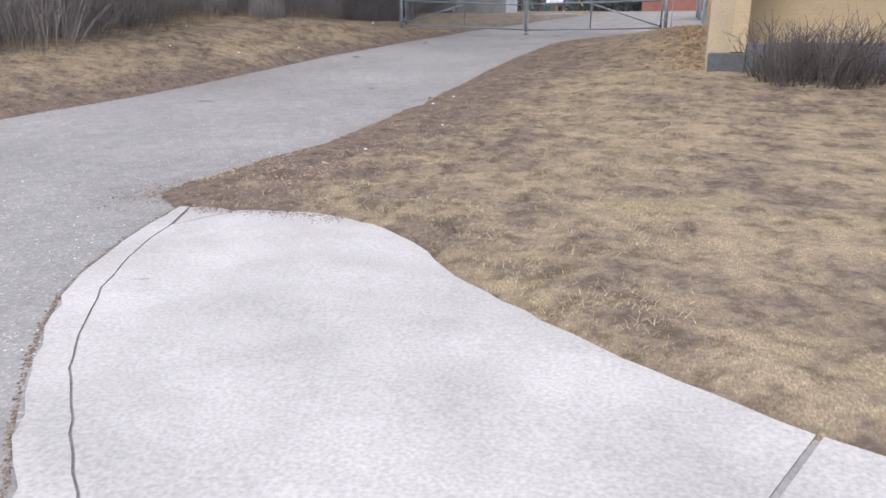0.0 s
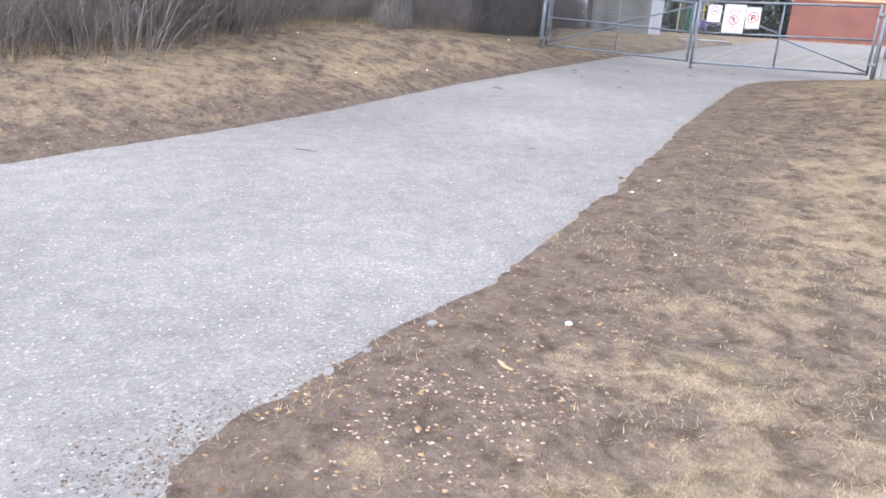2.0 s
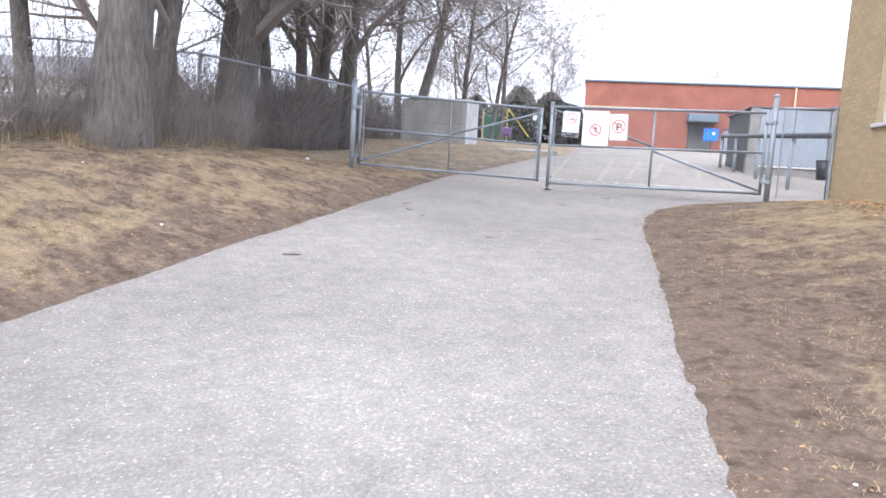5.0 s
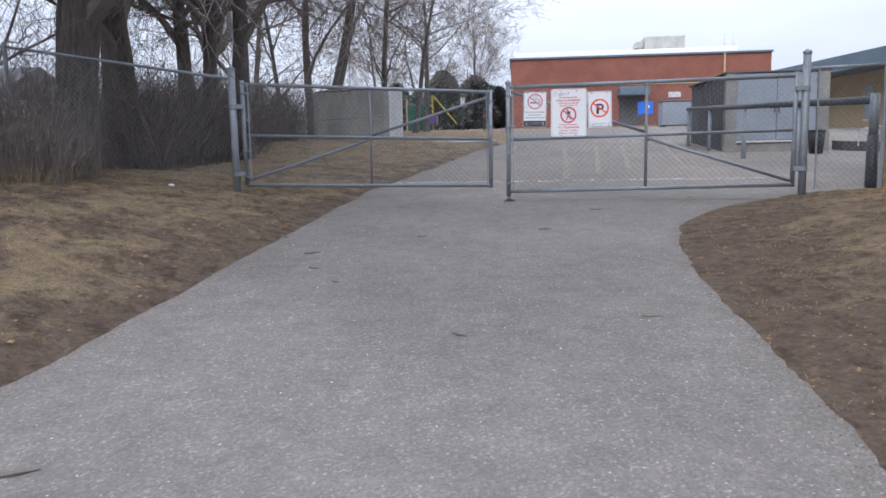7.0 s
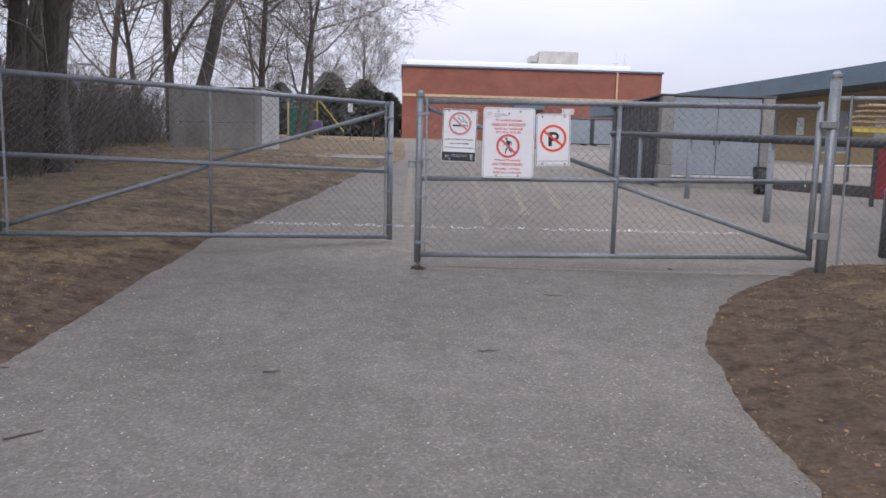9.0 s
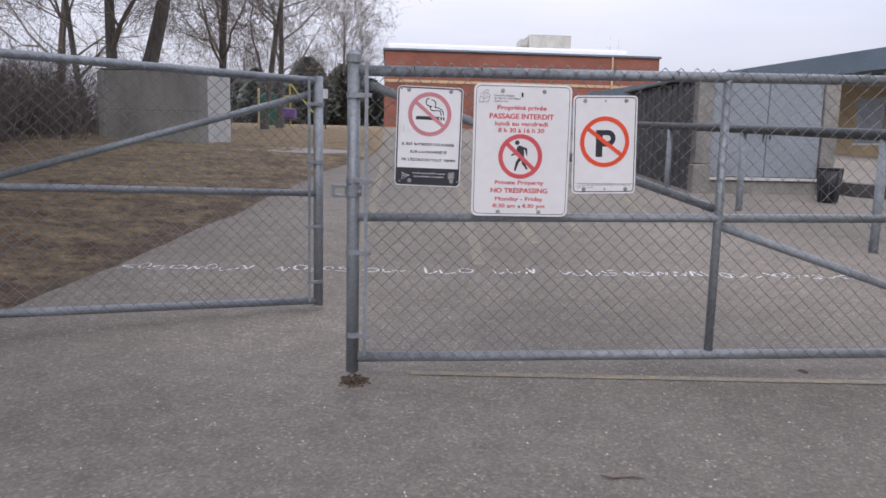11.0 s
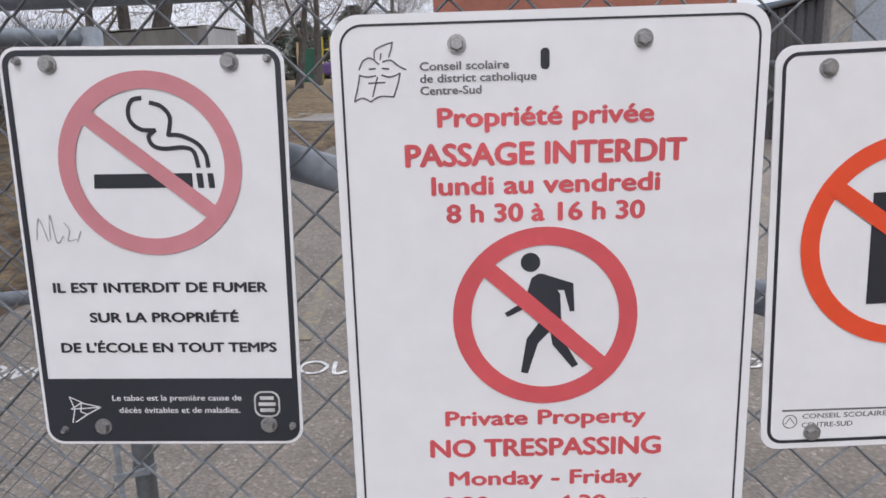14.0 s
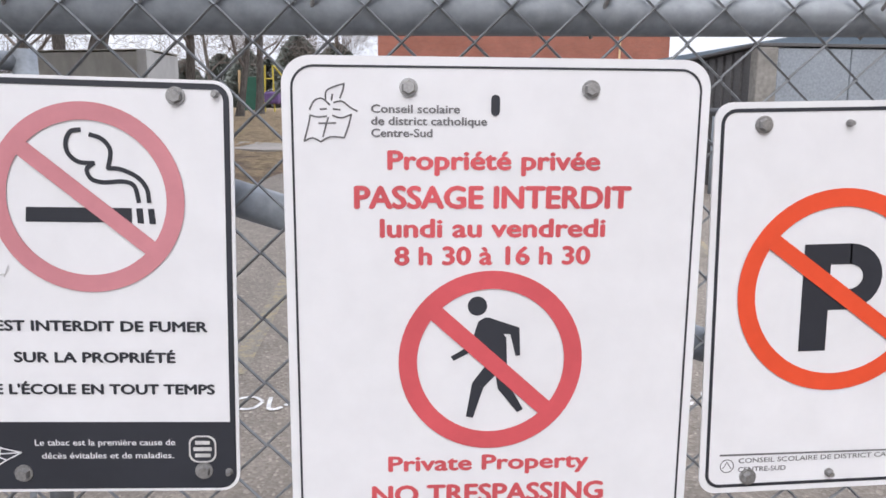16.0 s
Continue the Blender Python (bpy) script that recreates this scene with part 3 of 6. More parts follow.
wall_west = part("wall_west", local(tan_wall_solid(), to_tan), TAN_MORTAR, tan_building)
part("wall_north", local(boxed((WALL_X + 0.3, NORTH_Y - 0.3, 0.5), (14, NORTH_Y, TAN_TOP)), to_tan), TAN_END, tan_building)
part("pier", local(boxed((WALL_X + 0.302, SOUTH_Y, 1.06), (WALL_X + 0.5, SOUTH_Y + 1.1, 3.2)), to_tan), TAN_END, tan_building)
part("wall_south", local(boxed((WALL_X + 0.3, SOUTH_Y + 1.1, 0.3), (14, SOUTH_Y + 1.4, 3.2)), to_tan), TAN_END, tan_building, "tan brick wall set back under an added overhang")
# Unseen storey overhang, added to keep the south wall below it in shade.
part("unseen_upper_wall", local(boxed((WALL_X + 0.302, SOUTH_Y, 3.26), (14, SOUTH_Y + 0.3, TAN_TOP)), to_tan), TAN_END, tan_building)
part("shading_soffit", local(boxed((WALL_X + 0.302, SOUTH_Y + 0.002, 3.203), (14, SOUTH_Y + 1.4, 3.257)), to_tan), BAND, tan_building, "unseen dark slab added to shade the wall below")
part("wall_east", local(boxed((14, SOUTH_Y, 0.3), (14.3, NORTH_Y, TAN_TOP)), to_tan), TAN_WALL, tan_building)
part("roof", local(boxed((WALL_X - 0.05, SOUTH_Y - 0.05, TAN_TOP), (14.35, NORTH_Y + 0.05, TAN_TOP + 0.3)), to_tan), TRIM_BLUE, tan_building)
part("foundation", local(boxed((WALL_X + 0.02, SOUTH_Y - 0.09, 0.2), (WALL_X + 0.5, SOUTH_Y - 0.002, 1.05), 0.02), to_tan), PARGING, tan_building, "grey parged footing")
part("foundation", local(boxed((WALL_X + 0.505, SOUTH_Y - 0.09, 0.2), (14, SOUTH_Y + 0.12, 1.18), 0.02), to_tan), PARGING, tan_building, "dark parged low wall")
for wy, wh in WINDOWS:
    win = part("window", local(boxed((WALL_X + 0.13, wy - wh + 0.04, SILL + 0.05), (WALL_X + 0.16, wy + wh - 0.04, HEAD - 0.05)), to_tan), GLASS_SKY, tan_building, "window pane tinted grey for reflected sky")
    fb = bmesh.new()
    for lo, hi in (((wy - wh, SILL), (wy - wh + 0.04, HEAD)), ((wy + wh - 0.04, SILL), (wy + wh, HEAD)), ((wy - wh, SILL), (wy + wh, SILL + 0.05)), ((wy - wh, HEAD - 0.05), (wy + wh, HEAD)), ((wy - wh, 3.43), (wy + wh, 3.49))):
        block(fb, (WALL_X + 0.10, lo[0], lo[1]), (WALL_X + 0.155, hi[0], hi[1]))
    part("window_frame", local(fb, to_tan), FRAME_ALU, win)
    part("window_sill", local(boxed((WALL_X - 0.04, wy - wh - 0.06, SILL - 0.06), (WALL_X + 0.12, wy + wh + 0.06, SILL), 0.01), to_tan), FRAME_ALU, win)

# ---------- red brick wing across the car park ----------
red_wing = thing("brick_wing", pose(9.5, 69.0, 3.8), "low red brick school wing with white snow-dusted roof edge", "building", kind="structure")
to_red = red_wing.matrix_world.inverted()
RX0, RX1, RY, RZ0, RZ1 = -0.35, 18.75, 68.0, 3.5, 9.1
rb = bmesh.new()
block(rb, (RX0, RY, RZ0), (RX1, RY + 20, RZ1))
part("wall", local(rb, to_red), RED_BRICK, red_wing)
part("string_course", local(boxed((RX0 - 0.03, RY - 0.05, 7.0), (RX1 + 0.03, RY - 0.003, 7.18)), to_red), PALE_TRIM, red_wing, "sand-coloured band course")
part("coping", local(boxed((RX0 - 0.12, RY - 0.14, RZ1), (RX1 + 0.1, RY + 20.1, RZ1 + 0.14), 0.02), to_red), TRIM_BLUE, red_wing)
part("roof", local(boxed((RX0 + 0.2, RY + 1.0, RZ1 + 0.14), (RX1 - 2.0, RY + 19, RZ1 + 0.62), 0.12), to_red), SNOWY, red_wing, "white roof edge")
part("downpipe", local(tube(bmesh.new(), (15.4, RY - 0.1, 3.9), (15.4, RY - 0.1, RZ1), 0.07), to_red), PALE_TRIM, red_wing)
part("canopy", local(boxed((7.6, RY - 1.6, 6.15), (9.8, RY - 0.004, 6.75), 0.05), to_red), TRIM_BLUE, red_wing, "dark blue-grey door canopy")
dr = part("door", local(boxed((7.9, RY - 0.06, 3.8), (9.5, RY - 0.005, 6.1)), to_red), DARK_PANEL, red_wing)
part("door_frame", local(boxed((7.8, RY - 0.04, 3.8), (7.9, RY - 0.004, 6.2)), to_red), DARK_STEEL, dr)
part("vent_plate", local(boxed((11.4, RY - 0.08, 6.0), (12.3, RY - 0.004, 6.4)), to_red), FRAME_ALU, red_wing)
unit = thing("rooftop_unit", pose(11.8, 73.0, RZ1 + 0.62), "pale grey boxy rooftop ventilation unit", "roof unit")
part("housing", boxed((-1.55, -1.2, 0), (1.55, 1.2, 1.35), 0.05), OLD_CONCRETE, unit)
hb = bmesh.new()
block(hb, (-2.2, -0.8, 0.55), (-1.56, 0.8, 1.05), 0.08)
part("intake_hood", hb, OLD_CONCRETE, unit)
ant = thing("roof_aerial", pose(17.3, 74.0, RZ1), "thin pale twin-mast roof aerial", "aerial")
for ax in (-0.35, 0.35):
    part("mast", tube(bmesh.new(), (ax, 0, 0), (ax, 0, 2.3), 0.035, 0.02, 8), FRAME_ALU, ant)
    part("cross_arm", tube(bmesh.new(), (ax - 0.2, 0, 1.5), (ax + 0.2, 0, 1.5), 0.02, 0.02, 6), FRAME_ALU, ant)

# ---------- grey enclosure and tan wing on the right of the car park ----------
enc = thing("storage_enclosure", pose(5.83, 29.6, road_z(28.3)), "blue-grey steel storage enclosure with dark siding", "shed")
part("side_wall", boxed((-1.05, -1.32, -0.1), (-0.90, 1.95, 1.70)), DARK_PANEL, enc, "dark grey ribbed side")
for k in range(13):
    part("siding_rib", boxed((-1.075, -1.30 + k * 0.24, -0.05), (-1.051, -1.16 + k * 0.24, 1.69)), DARK_PANEL, enc)
part("corner_post", boxed((-1.10, -1.5, 0.424), (-0.86, -1.33, 1.71), 0.015), BLOCK_GREY, enc, "pale concrete corner post")
part("plinth", boxed((-0.855, -1.47, -0.1), (0.855, -1.40, 0.185), 0.008), BLOCK_GREY, enc, "low concrete step under the doors")
part("door_leaf", boxed((-0.855, -1.48, 0.245), (-0.006, -1.42, 1.70), 0.008), GREY_PANEL, enc)
part("door_leaf", boxed((0.006, -1.48, 0.245), (0.84, -1.42, 1.70), 0.008), GREY_PANEL, enc)
for hx in (-0.06, 0.04):
    part("pull_handle", boxed((hx, -1.51, 0.82), (hx + 0.02, -1.481, 1.0), 0.004), DARK_STEEL, enc)
for hx in (-0.845, 0.80):
    for hz in (0.4, 0.95, 1.5):
        part("hinge", boxed((hx, -1.492, hz - 0.05), (hx + 0.03, -1.481, hz + 0.05), 0.003), STEEL, enc)
part("sill", boxed((-0.855, -1.51, 0.19), (0.84, -1.40, 0.235), 0.004), FRAME_ALU, enc, "pale metal threshold")
part("corner_post", boxed((0.86, -1.5, 0.424), (1.10, -1.33, 1.71), 0.015), BLOCK_GREY, enc)
for px_ in (-0.985, 0.985):
    part("post_base", boxed((px_ - 0.14, -1.53, -0.1), (px_ + 0.14, -1.34, 0.42), 0.02), BLOCK_GREY, enc, "weathered concrete post base")
part("side_wall", boxed((0.90, -1.32, -0.1), (1.05, 1.95, 1.70)), DARK_PANEL, enc)
part("back_wall", boxed((-0.89, 1.8, -0.1), (0.89, 1.95, 1.70)), DARK_PANEL, enc)
part("roof", boxed((-1.12, -1.505, 1.713), (1.12, 2.0, 1.75), 0.006), DARK_PANEL, enc, "flat dark roof sheet")

wing = thing("school_wing", pose(13.5, 40.0, 2.5), "tan brick school wing with blue-grey sloped roof", "building", kind="structure")
to_wing = wing.matrix_world.inverted()
wdir = (Vector((12.3, 48.0, 0)) - Vector((15.6, 30.0, 0))).normalized()
wlen = (Vector((12.3, 48.0, 0)) - Vector((15.6, 30.0, 0))).length
w_ang = math.degrees(math.atan2(wdir.y, wdir.x))
m_wing = pose(15.6, 30.0, 0, 0, 0, w_ang)
wbm = local(boxed((0, -0.3, 1.6), (wlen + 5.6, 0, 4.895)), m_wing)
part("wall", local(wbm, to_wing), TAN_WALL, wing)
part("end_wall", local(local(boxed((0, -8, 1.6), (0.3, -0.31, 4.895)), m_wing), to_wing), TAN_END, wing)
part("end_wall", local(local(boxed((wlen + 5.3, -8, 1.6), (wlen + 5.6, -0.31, 4.895)), m_wing), to_wing), TAN_END, wing)
part("back_wall", local(local(boxed((0, -8.3, 1.6), (wlen + 5.6, -8.01, 4.895)), m_wing), to_wing), TAN_WALL, wing)
rbm = bmesh.new()
rv = [rbm.verts.new(p) for p in ((-0.4, 1.4, 4.9), (wlen + 6, 1.4, 4.9), (wlen + 6, 1.4, 5.46), (-0.4, 1.4, 5.46), (-0.4, -8.5, 4.9), (wlen + 6, -8.5, 4.9), (wlen + 6, -6.0, 6.1), (-0.4, -6.0, 6.1))]
for idx in ((0, 1, 2, 3), (3, 2, 6, 7), (7, 6, 5, 4), (0, 4, 5, 1), (0, 3, 7, 4), (1, 5, 6, 2)):
    rbm.faces.new([rv[i] for i in idx])
bmesh.ops.recalc_face_normals(rbm, faces=rbm.faces)
part("roof", local(local(rbm, m_wing), to_wing), TRIM_BLUE, wing, "blue-grey metal roof with deep fascia")
for u, w, z0, z1, mat in ((11.0, 0.45, 3.1, 4.4, GLASS_SKY), (7.6, 1.0, 3.0, 4.3, GLASS_SKY), (9.6, 0.35, 3.6, 4.2, SIGN_WHITE), (5.9, 0.6, 3.4, 4.0, FRAME_ALU), (3.2, 1.1, 3.0, 4.3, GLASS_SKY)):
    wn_ = part("window" if mat is GLASS_SKY else "notice_plate", local(local(boxed((u, 0.004, z0), (u + w, 0.03, z1)), m_wing), to_wing), mat, wing)
    if mat is GLASS_SKY:
        part("window_frame", local(local(boxed((u - 0.06, 0.004, z0 - 0.06), (u + w + 0.06, 0.022, z0 - 0.002)), m_wing), to_wing), FRAME_ALU, wn_)

low_wall = thing("low_wall", pose(0, 0, 0), "dark grey low retaining wall beside the car park", "wall", kind="structure")
part("wall", prism([(7.1, 28.3), (7.2, 28.0), (10.4, 25.4), (10.6, 25.7)], lambda x, y: road_z(y) - 0.1, lambda x, y: road_z(y) + 0.2), BAND, low_wall)

# ---------- concrete bunker on the grass ----------
bunker = thing("concrete_bin", pose(-5.05, 34.6, 0, 0, 0, -14.5), "weathered grey concrete storage bin with a pale end", "bunker")
part("front_panel", boxed((-1.42, 0, 2.2), (0.95, 0.2, 3.25), 0.015), OLD_CONCRETE, bunker, "stained lower concrete panel")
part("front_panel", boxed((-1.42, 0.008, 3.262), (0.95, 0.2, 4.16), 0.015), OLD_CONCRETE, bunker)
part("end_post", boxed((0.962, -0.03, 2.2), (1.17, 0.22, 4.18), 0.01), PALE_CONCRETE, bunker, "pale concrete end post")
part("end_panel", boxed((1.0, 0.23, 2.2), (1.15, 1.1, 4.16), 0.015), PALE_CONCRETE, bunker)
part("back_panel", boxed((-1.42, 0.9, 2.2), (0.99, 1.1, 4.16), 0.015), OLD_CONCRETE, bunker)
part("end_panel", boxed((-1.60, 0, 2.2), (-1.43, 1.1, 4.16), 0.015), OLD_CONCRETE, bunker)
part("lid", boxed((-1.62, -0.01, 4.183), (1.18, 1.12, 4.205), 0.008), OLD_CONCRETE, bunker)
walkway = part("walkway", prism([(-3.75, 33.3), (-1.5, 32.45), (-0.45, 32.75), (-0.7, 33.35), (-3.5, 34.6)], lambda x, y: road_z(y) - 0.05, lambda x, y: road_z(y) + 0.085), CONCRETE)
tagged(walkway, "pale concrete pad beside the storage bin", "pavement", kind="structure")


# ---------- gate and fence ----------
GATE_Y = 20.862


def chain_link(a, b, low, high, front=0.0, r=0.0023, wide=0.077, tall=0.074):
    """Zigzag wires hooked into one another, between the points a and b of the plan; low and high: heights at a and at b."""
    t = Tubes()
    a, b = Vector((*a, 0)), Vector((*b, 0))
    run = b - a
    length = run.length
    u = run / length
    side = Vector((u.y, -u.x, 0))
    count = int(length / (wide / 2))
    for k in range(count):
        f = (k + 0.5) / count
        z0, z1 = low[0] + (low[1] - low[0]) * f, high[0] + (high[1] - high[0]) * f
        steps = int((z1 - z0) / (tall / 2))
        pts = []
        for j in range(steps + 1):
            s = (k + (j + k) % 2) * wide / 2
            off = front + (0.0026 if (j + k) % 2 else -0.0026)
            p = a + u * min(s, length) + side * off
            pts.append(Vector((p.x, p.y, z0 + j * tall / 2)))
        t.run(pts, [r] * len(pts), 4)
    return t


def band(bm, centre, r, h=0.022):
    tube(bm, (centre[0], centre[1], centre[2] - h / 2), (centre[0], centre[1], centre[2] + h / 2), r, r, 14)
    return bm


# the leaf that carries the signs
leaf = thing("gate_leaf", pose(0, GATE_Y, 1.42), "closed galvanised pipe gate leaf with chain-link mesh and signs", "gate", "driveway gate")
Z0 = 1.42
part("stile", tube(bmesh.new(), (0.015, 0, 1.475 - Z0), (0.015, 0, 2.93 - Z0), 0.030, sides=16), STEEL, leaf, smooth=True)
part("stile_cap", tube(tube(bmesh.new(), (0.015, 0, 2.93 - Z0), (0.015, 0, 2.965 - Z0), 0.037, sides=16), (0.015, 0, 2.965 - Z0), (0.015, 0, 2.985 - Z0), 0.034, 0.012, 16), STEEL, leaf, "domed post cap")
part("top_rail", tube(bmesh.new(), (0.04, 0, 2.895 - Z0), (3.60, 0, 2.935 - Z0), 0.0245, sides=16), STEEL, leaf, smooth=True)
part("middle_rail", tube(bmesh.new(), (0.04, 0, 2.222 - Z0), (3.60, 0, 2.268 - Z0), 0.021, sides=14), STEEL, leaf, smooth=True)
part("bottom_rail", tube(bmesh.new(), (0.04, 0, 1.545 - Z0), (3.60, 0, 1.578 - Z0), 0.0245, sides=16), STEEL, leaf, smooth=True)
part("stile", tube(bmesh.new(), (1.782, 0.0, 1.585 - Z0), (1.782, 0.0, 2.90 - Z0), 0.021, sides=14), STEEL, leaf, smooth=True)
part("stile", tube(bmesh.new(), (3.61, 0, 1.55 - Z0), (3.61, 0, 2.985 - Z0), 0.028, sides=16), STEEL, leaf, smooth=True)
part("brace", tube(bmesh.new(), (0.05, 0.022, 2.845 - Z0), (1.765, 0.022, 2.29 - Z0), 0.021, sides=14), STEEL, leaf, smooth=True)
part("brace", tube(bmesh.new(), (1.80, 0.022, 2.205 - Z0), (3.58, 0.022, 1.63 - Z0), 0.021, sides=14), STEEL, leaf, smooth=True)
part("drop_rod", tube(bmesh.new(), (0.015, 0.0, 1.43 - Z0), (0.015, 0.0, 1.48 - Z0), 0.011, sides=10), STEEL, leaf)
part("tension_bar", boxed((0.066, -0.034, 1.56 - Z0), (0.083, -0.029, 2.93 - Z0)), STEEL, leaf)
for bz in (2.782, 2.393, 2.056, 1.656):
    bb = band(bmesh.new(), (0.015, 0, bz - Z0), 0.035, 0.026)
    block(bb, (0.03, -0.036, bz - 0.011 - Z0), (0.10, -0.028, bz + 0.011 - Z0), 0.002)
    tube(bb, (0.09, -0.048, bz - Z0), (0.09, -0.026, bz - Z0), 0.008, sides=6)
    part("tension_band", bb, STEEL, leaf)
lb = band(bmesh.new(), (0.015, 0, 2.345 - Z0), 0.040, 0.05)
block(lb, (-0.075, -0.03, 2.36 - Z0), (-0.015, -0.022, 2.375 - Z0), 0.003)
block(lb, (-0.075, -0.03, 2.315 - Z0), (-0.015, -0.022, 2.33 - Z0), 0.003)
block(lb, (-0.085, -0.03, 2.315 - Z0), (-0.068, -0.022, 2.375 - Z0), 0.003)
tube(lb, (0.045, -0.045, 2.345 - Z0), (0.045, -0.02, 2.345 - Z0), 0.009, sides=6)
part("latch", lb, STEEL, leaf, "forked latch")
ln = chain_link((0.075, -0.029), (3.575, -0.029), (1.53 - Z0, 1.56 - Z0), (2.955 - Z0, 2.99 - Z0))
raw_part("chain_link", ln.v, ln.f, WIRE, leaf, "galvanised diamond wire mesh")
for k in range(11):
    tx = 0.28 + k * 0.31
    tz = 2.895 + 0.04 * tx / 3.6
    tie = tube(bmesh.new(), (tx, -0.0, tz - 0.0265 - Z0), (tx + 0.012, -0.036, tz + 0.018 - Z0), 0.0024, sides=5)
    tube(tie, (tx + 0.012, -0.036, tz + 0.018 - Z0), (tx + 0.006, 0.0, tz + 0.0275 - Z0), 0.0024, sides=5)
    part("wire_tie", tie, BOLT, leaf)

# hinge post of that leaf
def gate_post(name, x, y, z0, z1, r, label):
    p = thing(name, pose(x, y, z0), label, "post", "gate posts")
    part("shaft", tube(bmesh.new(), (0, 0, -0.3), (0, 0, z1 - z0), r, sides=20), STEEL, p, smooth=True)
    part("cap", tube(tube(bmesh.new(), (0, 0, z1 - z0), (0, 0, z1 - z0 + 0.03), r + 0.006, sides=20), (0, 0, z1 - z0 + 0.03), (0, 0, z1 - z0 + 0.055), r, r * 0.4, 20), STEEL, p)
    return p


rpost = gate_post("gate_post", 3.725, 20.85, 1.50, 3.20, 0.047, "thick galvanised gate post standing at the soil edge")
for hz in (0.28, 1.28):
    hb2 = band(bmesh.new(), (0, 0, hz), 0.055, 0.06)
    block(hb2, (-0.13, -0.055, hz - 0.03), (-0.02, 0.0, hz + 0.03), 0.006)
    part("hinge", hb2, STEEL, rpost)
lpost = gate_post("gate_post", -3.585, 20.55, 1.62, 3.19, 0.047, "thick galvanised gate post at the foot of the bank")
for hz in (0.22, 1.1):
    hb2 = band(bmesh.new(), (0, 0, hz), 0.055, 0.06)
    block(hb2, (0.02, -0.03, hz - 0.03), (0.12, 0.05, hz + 0.03), 0.006)
    part("hinge", hb2, STEEL, lpost)

# the other leaf, swung a little inward
A2, B2 = Vector((-3.49, 20.66, 0)), Vector((-0.262, 22.02, 0))
L2 = (B2 - A2).length
leaf2 = thing("gate_leaf", pose(A2.x, A2.y, 0, 0, 0, math.degrees(math.atan2(B2.y - A2.y, B2.x - A2.x))), "ajar galvanised pipe gate leaf with chain-link mesh", "gate", "driveway gate")
ht = lambda s: 3.02 + (2.94 - 3.02) * s / L2
hm = lambda s: 2.35 + (2.255 - 2.35) * s / L2
hl = lambda s: 1.69 + (1.575 - 1.69) * s / L2
mid2 = 1.71
part("stile", tube(bmesh.new(), (0, 0, hl(0)), (0, 0, ht(0) + 0.05), 0.028, sides=16), STEEL, leaf2, smooth=True)
part("stile", tube(bmesh.new(), (L2, 0, hl(L2) - 0.03), (L2, 0, ht(L2) + 0.03), 0.03, sides=16), STEEL, leaf2, smooth=True)
part("stile", tube(bmesh.new(), (mid2, 0, hl(mid2)), (mid2, 0, ht(mid2)), 0.014, sides=14), STEEL, leaf2, smooth=True)
part("top_rail", tube(bmesh.new(), (0, 0, ht(0)), (L2, 0, ht(L2)), 0.024, sides=16), STEEL, leaf2, smooth=True)
part("middle_rail", tube(bmesh.new(), (0, 0, hm(0)), (L2, 0, hm(L2)), 0.021, sides=14), STEEL, leaf2, smooth=True)
part("bottom_rail", tube(bmesh.new(), (0, 0, hl(0)), (L2, 0, hl(L2)), 0.024, sides=16), STEEL, leaf2, smooth=True)
part("brace", tube(bmesh.new(), (0.03, 0.022, hl(0) + 0.06), (mid2 - 0.02, 0.022, hm(mid2) - 0.03), 0.02, sides=14), STEEL, leaf2, smooth=True)
part("brace", tube(bmesh.new(), (mid2 + 0.02, 0.022, hm(mid2) + 0.03), (L2 - 0.02, 0.022, ht(L2) - 0.07), 0.02, sides=14), STEEL, leaf2, smooth=True)
part("tension_bar", boxed((L2 - 0.075, -0.034, hl(L2)), (L2 - 0.058, -0.029, ht(L2) + 0.02)), STEEL, leaf2)
part("tension_bar", boxed((0.058, -0.034, hl(0)), (0.075, -0.029, ht(0) + 0.02)), STEEL, leaf2)
for s0, zs in ((L2, (1.70, 2.05, 2.45, 2.80)), (0.0, (1.8, 2.15, 2.55, 2.9))):
    for bz in zs:
        bb = band(bmesh.new(), (s0, 0, bz), 0.034, 0.024)
        d = -1 if s0 > 1 else 1
        block(bb, (min(s0, s0 + d * 0.085), -0.036, bz - 0.01), (max(s0, s0 + d * 0.085), -0.028, bz + 0.01), 0.002)
        part("tension_band", bb, STEEL, leaf2)
ln2 = chain_link((0.07, -0.032), (L2 - 0.065, -0.032), (hl(0) - 0.01, hl(L2) - 0.01), (ht(0) + 0.02, ht(L2) + 0.03))
raw_part("chain_link", ln2.v, ln2.f, WIRE, leaf2, "galvanised diamond wire mesh")

# fence that climbs the bank
FX = [-3.585, -6.72, -9.8, -12.9, -16.0]
FLOW = [1.66, 2.12, 2.30, 2.36, 2.4]
FTOP = [3.08, 3.60, 3.80, 3.86, 3.9]
fence = thing("chain_link_fence", pose(0, 20.55, 0), "galvanised chain-link fence climbing the bank into brush", "fence")
